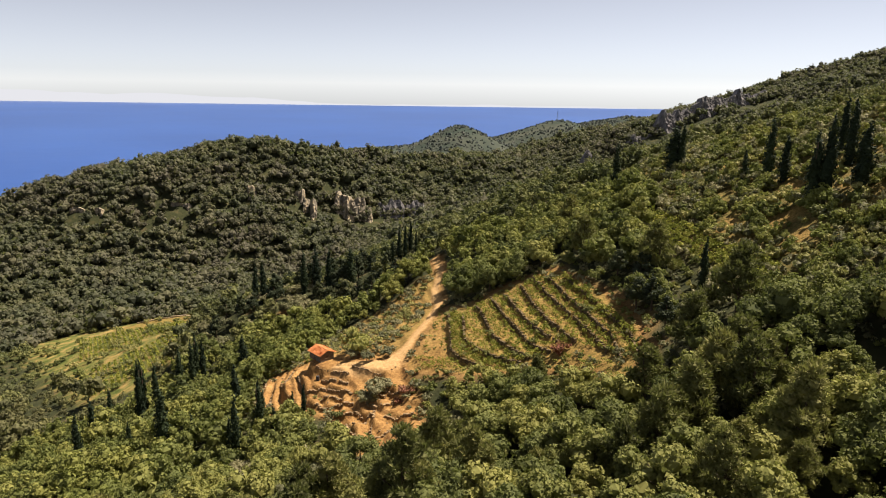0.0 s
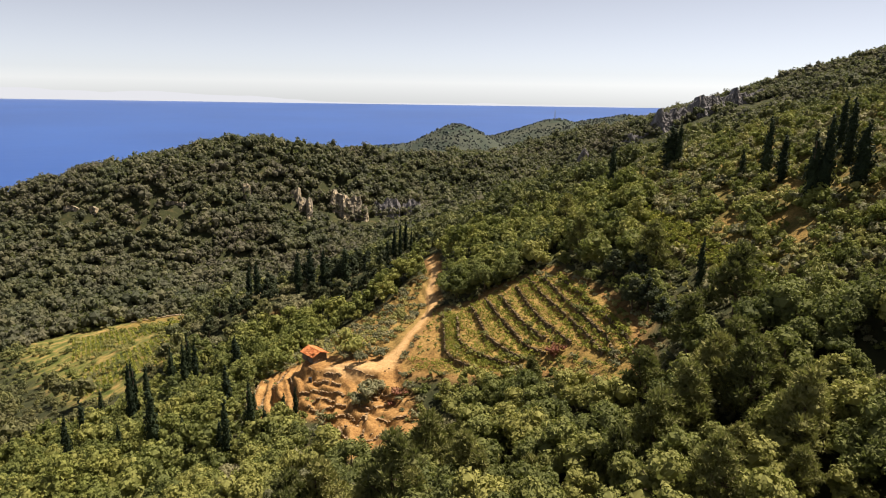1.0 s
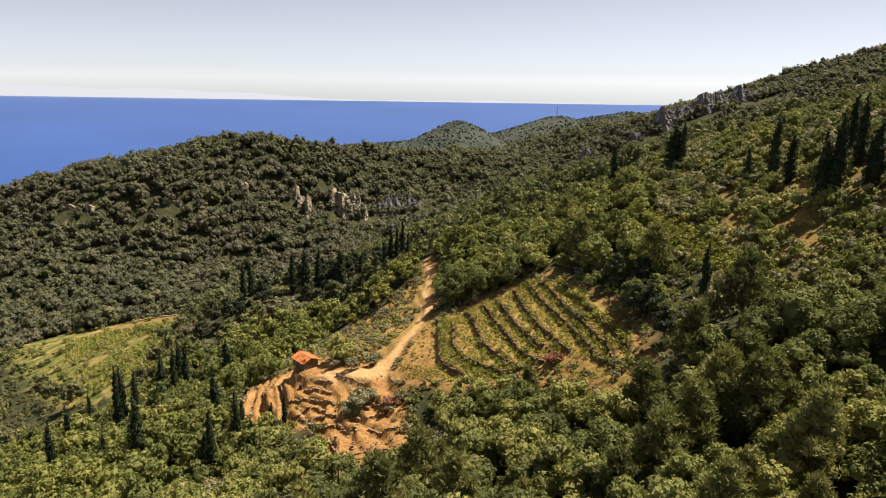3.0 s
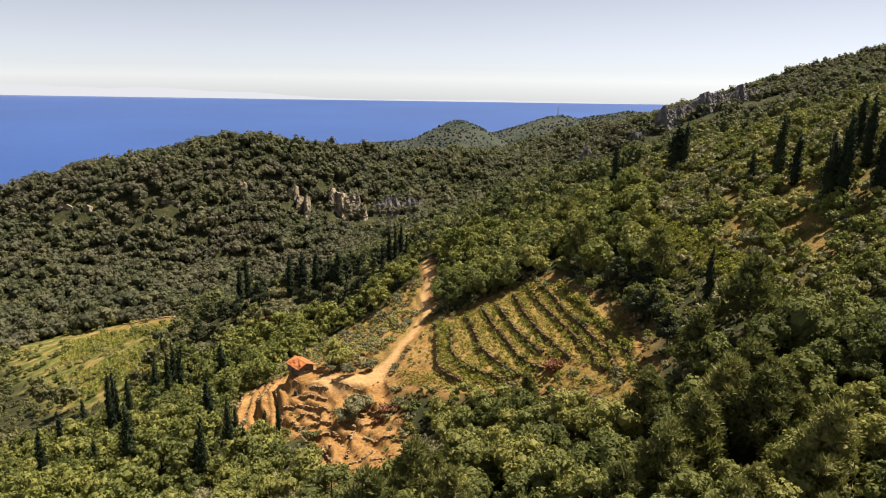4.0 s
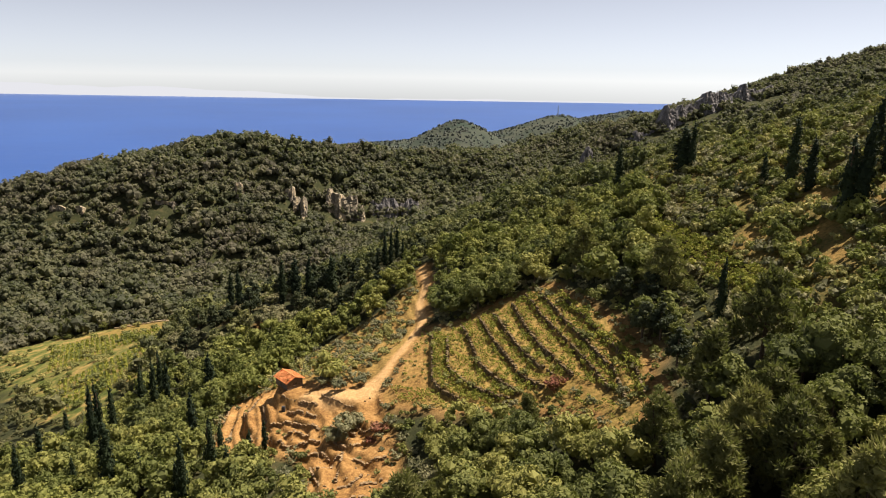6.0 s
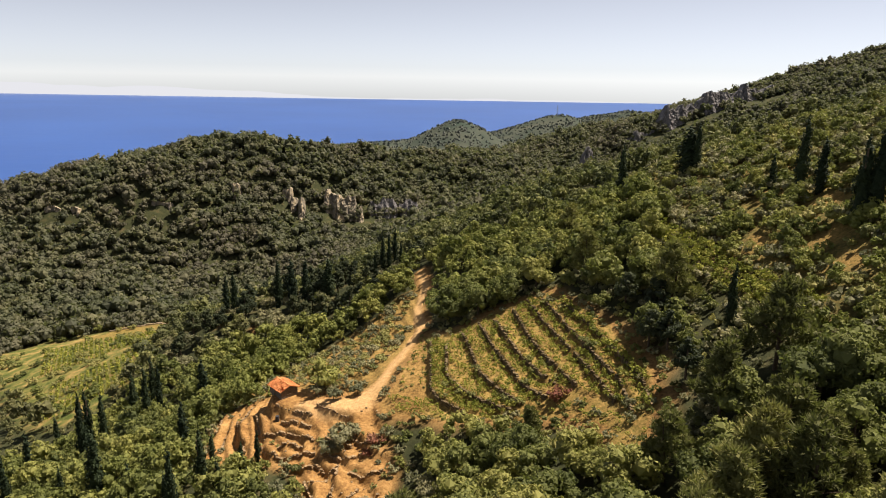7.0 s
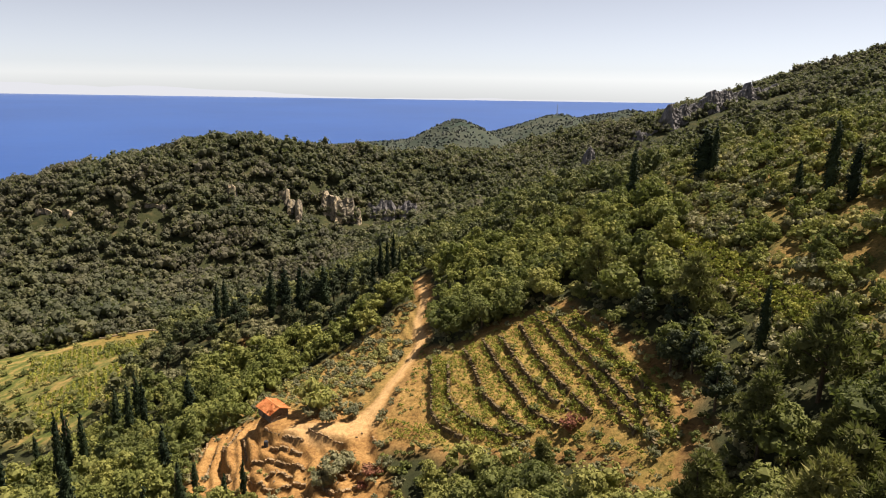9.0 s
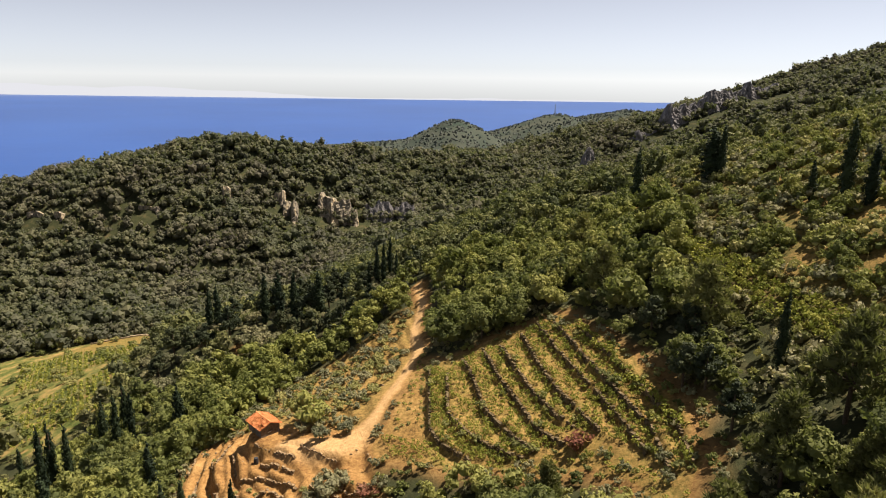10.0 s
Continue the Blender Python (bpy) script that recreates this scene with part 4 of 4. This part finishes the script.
def vineyard():
    rng = np.random.default_rng(61)
    for k, (a, b) in enumerate(zip(TERRACES, TERRACES[1:])):
        wide = math.dist(a[2], b[2])
        rows = max(1, round(wide / 1.15))
        for j in range(rows):
            vine_row(between(a, b, (j + 0.72) / (rows + 0.35)), rng, fill=(0.8, 0.8, 0.76, 0.7, 0.68, 0.66, 0.55, 0.55)[k])
    for j in range(9):
        y = 133.0 - j * 1.3
        vine_row([(-6.4 + j * 0.55, y), (-2.5 + j * 0.5, y - 2.6), (1.4 + j * 0.55, y - 5.0)], rng, fill=0.75, size=0.8)
    for j in range(9):
        vine_row([(-2.6 + 0.1 * j - (3 - j * 0.1) * (j > 3), 157 - j * 2.6), (0.4, 156 - j * 2.6)], rng, 1.1, 0.8, 0.75)
    vine_row(between(TERRACES[8], TERRACES[8], 0), rng, fill=0.9, size=1.3)
    for j in range(7):
        vine_row([(10 + j * 2.6, 119.5 - j * 0.9), (14 + j * 2.4, 115.5 - j * 1.5), (19 + j * 2.0, 110 - j * 1.6)], rng, 1.0, 0.6, 0.85)
    low_edge, high_edge = [(46.6, 163), (47.8, 150), (49.2, 134), (51.4, 122), (53, 108)], [(51, 162), (52.5, 151), (54.5, 137), (56.5, 123), (58, 109)]
    for j in range(4):
        vine_row(between(low_edge, high_edge, (j + 0.5) / 4), rng, 0.75, 0.93, 1.45, UPPER_VINES, "overgrown bushy vine row on the upper slope")


vineyard()


def dry_wall(line, rng, tall, label, material, gaps):
    """A rough dry-stone retaining wall: a leaning face of uneven blocks under a terrace's edge."""
    side = uphill_side(line)
    top = new("stone_wall")
    bm = bmesh.new()
    for p, way in along(line, 0.45):
        if rng.random() < gaps:
            continue
        normal = Vector((-way.y, way.x)) * side
        q = p + normal * 0.1
        low = float(height(*(p - normal * 0.55)))
        high = float(height(*(p + normal * 0.55)))
        z, want = low - 0.1, min(high + 0.12, low + tall)
        while z < want:
            h = rng.uniform(0.22, 0.4)
            m = Matrix.Translation((q.x + rng.normal(0, 0.06), q.y + rng.normal(0, 0.06), z + h / 2)) @ Euler((rng.normal(0, 0.12), rng.normal(0, 0.12), math.atan2(way.y, way.x) + rng.normal(0, 0.2))).to_matrix().to_4x4()
            bmesh.ops.create_cube(bm, size=1.0, matrix=m @ Matrix.Diagonal((rng.uniform(0.4, 0.66), rng.uniform(0.35, 0.5), h, 1)))
            z += h * 0.92
    part("stones", bm, material, top)
    tagged(top, label, "stone wall", "dry-stone terrace walls")


WALL_RNG = np.random.default_rng(62)
for line in TERRACES:
    dry_wall(line, WALL_RNG, 1.1, "low dry-stone wall holding a vineyard terrace", M_WALL, 0.2)
for line in BANKS + OUTER_BANKS:
    dry_wall(line, WALL_RNG, 0.7, "crumbling dry-stone wall on the bare earth terraces", M_BANK, 0.12)

# loose plants at the edges of the open ground
EDGE = np.random.default_rng(63)
for x, y, s in [(22.4, 116.6, 1.9), (21.4, 117.6, 1.5), (-8.6, 121.6, 1.6), (-7.4, 120.6, 1.5), (-9.4, 120.0, 1.2)]:
    plant("red", 5, x, y, s, EDGE.uniform(0, 360), 1.0, 1.5, 130, 0.24)
for x, y, s in [(-14.0, 123.6, 0.95), (-15.8, 122.4, 0.8), (-12.2, 125.4, 0.62), (-17.5, 136.6, 0.62), (-13.0, 137.6, 0.55), (-21.5, 140.6, 0.6)]:
    plant("olive", 1, x, y, s, EDGE.uniform(0, 360), 2.7, 5.4, 850, 0.42, "sparse grey-green olive tree on bare earth")
for k in range(46):
    t = EDGE.random()
    line = TERRACES[7 + k % 2] if k < 9 else TERRACES[int(EDGE.integers(9))]
    i = min(int(t * 4), 3)
    f = t * 4 - i
    plant("shrub", 5 + k % 2, line[i][0] * (1 - f) + line[i + 1][0] * f + EDGE.normal(0, 0.5), line[i][1] * (1 - f) + line[i + 1][1] * f, EDGE.uniform(0.5, 1.1), EDGE.uniform(0, 360), 1.0, 1.5, 130, 0.24)


# the hut ---------------------------------------------------------------------
def hut():
    """A small dark brown field hut with a tiled gable roof; its ridge runs along its own x."""
    top = new("field_hut")
    top.matrix_world = pose(HUT[0], HUT[1], HUT_Z - 0.05, 0, 0, -46) @ Matrix.Diagonal((0.88, 0.88, 0.92, 1))
    L, W, H, T, R = 2.55, 2.1, 1.95, 0.32, 0.85
    bm = bmesh.new()
    # long wall that faces the valley, with a door opening
    for x0, x1, z0, z1 in ((-L, -0.5, 0, H), (0.45, L, 0, H), (-0.5, 0.45, 1.8, H)):
        box(bm, x0, -W, z0, x1, -W + T, z1)
    box(bm, -L, W - T, 0, L, W, H)
    part("long_walls", bm, M_HUT_WALL, top)
    for name, x0, x1 in (("front_gable", L - T, L), ("back_gable", -L, -L + T)):
        bm = bmesh.new()
        if x0 > 0:
            for y0, y1, z0, z1 in ((-W + T, -0.5, 0, H), (0.5, W - T, 0, H), (-0.5, 0.5, 0, 0.85), (-0.5, 0.5, 1.55, H)):
                box(bm, x0, y0, z0, x1, y1, z1)
        else:
            box(bm, x0, -W + T, 0, x1, W - T, H)
        a = [bm.verts.new((x, y, z)) for x in (x0, x1) for y, z in ((-W, H), (W, H), (0, H + R))]
        bm.faces.new((a[2], a[1], a[0]))
        bm.faces.new((a[3], a[4], a[5]))
        for i, j in ((0, 1), (1, 2), (2, 0)):
            bm.faces.new((a[i], a[j], a[j + 3], a[i + 3]))
        part(name, bm, M_HUT_WALL, top)
    door = part("door", box(bmesh.new(), -0.5, -W + 0.1, 0.02, 0.45, -W + 0.16, 1.79, 0.01), M_WOOD, top, "weathered plank door")
    part("handle", box(bmesh.new(), 0.28, -W + 0.03, 0.95, 0.34, -W + 0.1, 1.1, 0.01), M_STEEL, door)
    shutter = part("shutter", box(bmesh.new(), L - 0.16, -0.5, 0.86, L - 0.1, 0.5, 1.54, 0.01), M_WOOD, top, "dark weathered window shutter")
    part("sill", box(bmesh.new(), L - 0.05, -0.6, 0.77, L + 0.09, 0.6, 0.845, 0.01), M_STONE, shutter)
    over, eave = 0.38, 0.42
    for side in (-1, 1):
        slope = math.atan2(R, W)
        run = (W + eave) / math.cos(slope)
        bm = box(bmesh.new(), -L - over, 0, -0.06, L + over, run, 0.02)
        deck = part("roof_deck", bm, M_TILE, top)
        m = Matrix.Translation((0, 0, H + R + 0.1)) @ (Euler((-slope, 0, 0)).to_matrix().to_4x4() if side > 0 else Euler((0, 0, math.pi)).to_matrix().to_4x4() @ Euler((-slope, 0, 0)).to_matrix().to_4x4())
        deck.matrix_basis = m
        tile = bpy.data.meshes.new("tile")
        tb = bmesh.new()
        ring = []
        for y, r in ((0.0, 0.145), (0.46, 0.165)):
            ring.append([tb.verts.new((math.cos(a) * r, y, math.sin(a) * r * 0.75 + 0.02)) for a in np.linspace(0, math.pi, 6)])
        for i in range(5):
            tb.faces.new((ring[0][i], ring[1][i], ring[1][i + 1], ring[0][i + 1]))
        bmesh.ops.solidify(tb, geom=tb.faces[:], thickness=0.02)
        tb.to_mesh(tile)
        tb.free()
        tile.materials.append(M_TILE)
        rng = random.Random(5 + side)
        cols = int((L + over) * 2 / 0.3)
        for c in range(cols):
            for r in range(int(run / 0.4)):
                t = new("tile", tile)
                t.parent = deck
                t.matrix_basis = pose(-L - over + 0.15 + c * (2 * (L + over) - 0.3) / (cols - 1), 0.02 + r * (run - 0.44) / (int(run / 0.4) - 1), 0.03 + rng.uniform(0, 0.012), rng.uniform(-1.3, -0.8), 0, rng.uniform(-0.8, 0.8))
    bm = bmesh.new()
    for k in range(14):
        x = -L - over + 0.02 + k * 0.41
        bmesh.ops.create_cone(bm, cap_ends=True, segments=10, radius1=0.17, radius2=0.15, depth=0.44, matrix=Matrix.Translation((x + 0.2, 0, H + R + 0.13)) @ Euler((0, math.pi / 2, 0)).to_matrix().to_4x4())
    part("ridge_tiles", bm, M_TILE, top)
    for y in (-W - 0.3, W + 0.3):
        part("fascia", box(bmesh.new(), -L - over, y - 0.03, H - 0.14, L + over, y + 0.03, H - 0.03), M_WOOD, top)
    return tagged(top, "small dark brown field hut with an orange terracotta tiled gable roof", "hut")


hut()


def barrel(x, y):
    top = new("water_barrel")
    top.matrix_world = pose(x, y, float(height(x, y)) - 0.03)
    bm = bmesh.new()
    for z0, z1, a, b in ((0, 0.35, 0.36, 0.4), (0.35, 0.75, 0.4, 0.4), (0.75, 1.15, 0.4, 0.35)):
        bmesh.ops.create_cone(bm, cap_ends=True, segments=16, radius1=a, radius2=b, depth=z1 - z0, matrix=Matrix.Translation((0, 0, (z0 + z1) / 2)))
    part("drum", bm, M_DARK, top)
    bm = bmesh.new()
    bmesh.ops.create_cone(bm, cap_ends=True, segments=16, radius1=0.37, radius2=0.34, depth=0.08, matrix=Matrix.Translation((0, 0, 1.19)))
    part("lid", bm, M_DARK, top)
    tagged(top, "black plastic water barrel on bare earth", "barrel")


barrel(-28.6, 136.6)


def boulders():
    rng = np.random.default_rng(71)
    bv, bf = BALL_1
    proto_mesh = []
    for k in range(4):
        v = bv * rng.uniform(0.7, 1.15, (len(bv), 1)) * (1.0, rng.uniform(0.7, 1), rng.uniform(0.55, 0.8))
        proto_mesh.append(mesh_of("boulder", v, bf, M_BANK))
    n = 0
    while n < 150:
        x, y = rng.uniform(-44, 0), rng.uniform(103, 188)
        if not (inside(x, y, CLEARING) or (inside(x, y, OLIVE_SLOPE) and rng.random() < 0.6)) or to_line(x, y, TRACK)[0] < 2.0 or math.dist((x, y), HUT) < 5:
            continue
        ob = new("boulder", proto_mesh[n % 4])
        s = rng.uniform(0.12, 0.36)
        ob.matrix_world = pose(x, y, float(height(x, y)) + 0.1 * s, rng.uniform(-15, 15), rng.uniform(-15, 15), rng.uniform(0, 360)) @ Matrix.Diagonal((s, s, s, 1))
        tagged(ob, "brown weathered stone lying on ochre earth", "stone", "loose stones on the slope")
        n += 1


boulders()


# crags on the ridges -----------------------------------------------------------
def crag(x, y, wide, tall, turn, material, seed, label, lift=0.0):
    """A broken rock face: a slab of stepped, jagged pillars standing out of the slope."""
    nx, nz = max(10, int(wide / 0.8)), max(10, int(tall / 0.8))
    gx, gz = np.meshgrid(np.linspace(-wide / 2, wide / 2, nx), np.linspace(-5, tall, nz))
    up = (gz + 5) / (tall + 5)
    pillar = 1.5 * np.abs(ripple(gx, gz * 0.16, 4.2, seed)) + 1.3 * ripple(gx, gz * 0.35, 2.0, seed + 1) + 0.9 * ripple(gx, gz, 1.1, seed + 3)
    depth = up * tall * 0.42 + pillar * (0.4 + 0.6 * np.sin(np.pi * np.clip(up, 0, 1)))
    edge = np.clip((1 - np.abs(gx) / (wide / 2)) * 3.5, 0, 1) ** 0.6
    top = -5 + (gz + 5) * (0.35 + 0.65 * edge) * (0.86 + 0.12 * ripple(gx, gx * 0, 5.0, seed + 2) + 0.06 * ripple(gx, gx * 0, 1.7, seed + 4))
    front = np.stack([gx, depth + (1 - edge) * 5, top], -1)
    back = front + (0, 7.0, -1.5)
    v = np.concatenate([front.reshape(-1, 3), back.reshape(-1, 3)])
    i = np.arange(nx * nz).reshape(nz, nx)
    f = [np.stack([i[:-1, :-1], i[:-1, 1:], i[1:, 1:], i[1:, :-1]], -1).reshape(-1, 4)]
    o = nx * nz
    f.append(f[0][:, ::-1] + o)
    for row in (i[-1], i[:, 0], i[:, -1]):
        f.append(np.stack([row[:-1], row[1:], row[1:] + o, row[:-1] + o], -1))
    ob = new("crag", mesh_of("crag", v, np.concatenate(f), material))
    ob.matrix_world = pose(x, y, float(height(x, y)) + lift, 0, 0, turn)
    tagged(ob, label, "rock face", "crags in the woodland")


WARM, GREY = "pale broken limestone face among dark trees", "grey weathered cliff below a wooded crest"
for k, (x, y, w, tall, turn, lift) in enumerate(CRAGS):
    crag(x, y, w, tall, turn, M_ROCK_WARM, 80 + k, WARM, lift)
for k, (x, y, w, tall, turn, lift) in enumerate(GREY_CRAGS):
    crag(x, y, w, tall, turn, M_ROCK_GREY, 100 + k, GREY, lift)


# the far meadow and the headland ------------------------------------------------
def shed(x, y, w, d, h, turn, label):
    """A low whitewashed farm building with a slightly pitched roof slab."""
    top = new("farm_shed")
    top.matrix_world = pose(x, y, float(height(x, y)) - 0.2, 0, 0, turn)
    bm = bmesh.new()
    for x0, y0, x1, y1 in ((-w, -d, w, -d + 0.25), (-w, d - 0.25, w, d), (-w, -d + 0.25, -w + 0.25, d - 0.25), (w - 0.25, -d + 0.25, w, d - 0.25)):
        box(bm, x0, y0, 0, x1, y1, h)
    part("walls", bm, M_WHITE, top)
    part("roof", box(bmesh.new(), -w - 0.3, -d - 0.3, h + 0.003, w + 0.3, d + 0.3, h + 0.2, 0.03), M_WHITE, top)
    part("door", box(bmesh.new(), -0.5, -d - 0.03, 0.1, 0.5, -d - 0.003, 2.1, 0.01), M_BLUE, top)
    tagged(top, label, "shed", "farm sheds by the meadow")


shed(-196, 327, 3.6, 2.2, 2.4, 20, "low white farm shed beside trees at the meadow's edge")
shed(-172, 328, 2.0, 1.6, 2.2, 5, "small white shed behind meadow trees")
for x, y, s in [(-188, 323, 0.95), (-178, 324, 1.0), (-200, 318, 0.8), (-168, 325, 0.7)]:
    plant("oak", 1, x, y, s, x * 7 % 360, 3.7, 7.6, 2400, 0.38, "round green tree beside the farm shed")


def field_wall(line):
    """A low pale wall of rough blocks along the field's upper edge."""
    rng = np.random.default_rng(74)
    top = new("field_wall")
    for p, way in along(line, 1.15):
        z = float(height(p.x, p.y))
        ob = part("stone", box(bmesh.new(), -0.62, -0.3, -0.3, 0.62, 0.3, rng.uniform(0.7, 1.0), 0.06), M_STONE, top)
        ob.matrix_basis = pose(p.x, p.y, z, 0, 0, math.degrees(math.atan2(way.y, way.x)) + rng.normal(0, 5))
    tagged(top, "low pale dry-stone wall along the golden field", "stone wall")


field_wall([(-160, 321.5), (-150, 323.5), (-138, 327.5), (-126, 320)])


def meadow_rows():
    rng = np.random.default_rng(73)
    for k in range(44):
        vs, fs, ts, n = [], [], [], 0
        for j in range(26):
            x, y = -176 + k * 2.0 + j * 0.9, 296 - j * 1.6 + k * 0.5
            if k >= 22:
                x, y = x - 8, y - 66
            if not inside(x, y, MEADOW) or inside(x, y, GOLD_FIELD) or rng.random() < 0.15:
                continue
            v, f = leaves_on(rng, np.array([[0, 0, 0.5]]), np.array([0.55]), 10, 0.7)
            vs.append(v + (x, y, float(height(x, y)))), fs.append(f + n), ts.append(np.full(len(v), rng.random()))
            n += len(v)
        if vs:
            ob = new("vine_row", mesh_of("vine_row", np.concatenate(vs), np.concatenate(fs), M_VINE, False, tint=np.concatenate(ts)))
            tagged(ob, "far row of green vines on the valley meadow", "vine row", "vine rows on the meadow", "stuff")
    for k in range(230):
        x, y = rng.uniform(-200, -92), rng.uniform(192, 322)
        if inside(x, y, MEADOW):
            plant("oak" if rng.random() < 0.4 else "shrub", 5, x, y, rng.uniform(1.0, 2.2), rng.uniform(0, 360), 1.0, 1.5, 130, 0.3)


meadow_rows()


def mast(x, y, h):
    """A lattice mast: four legs with braces."""
    top = new("lattice_mast")
    top.matrix_world = pose(x, y, float(headland_level(np.array(x), np.array(y))) - 1)
    for sx, sy in ((-1, -1), (1, -1), (1, 1), (-1, 1)):
        part("leg", tube(bmesh.new(), (sx * 1.5, sy * 1.5, 0), (sx * 0.5, sy * 0.5, h), 0.3, 0.2, 6), M_STEEL, top)
    for k in range(7):
        z, z2 = k * h / 7, (k + 1) * h / 7
        a, b = 1.5 - k / 7, 1.5 - (k + 1) / 7
        bm = bmesh.new()
        for p, q in (((-a, -a, z), (b, -b, z2)), ((a, -a, z), (b, b, z2)), ((a, a, z), (-b, b, z2)), ((-a, a, z), (-b, -b, z2))):
            tube(bm, p, q, 0.12, 0.12, 5)
        part("brace", bm, M_STEEL, top)
    tagged(top, "tall grey lattice mast on the far headland", "mast")


mast(286, 1750, 30)
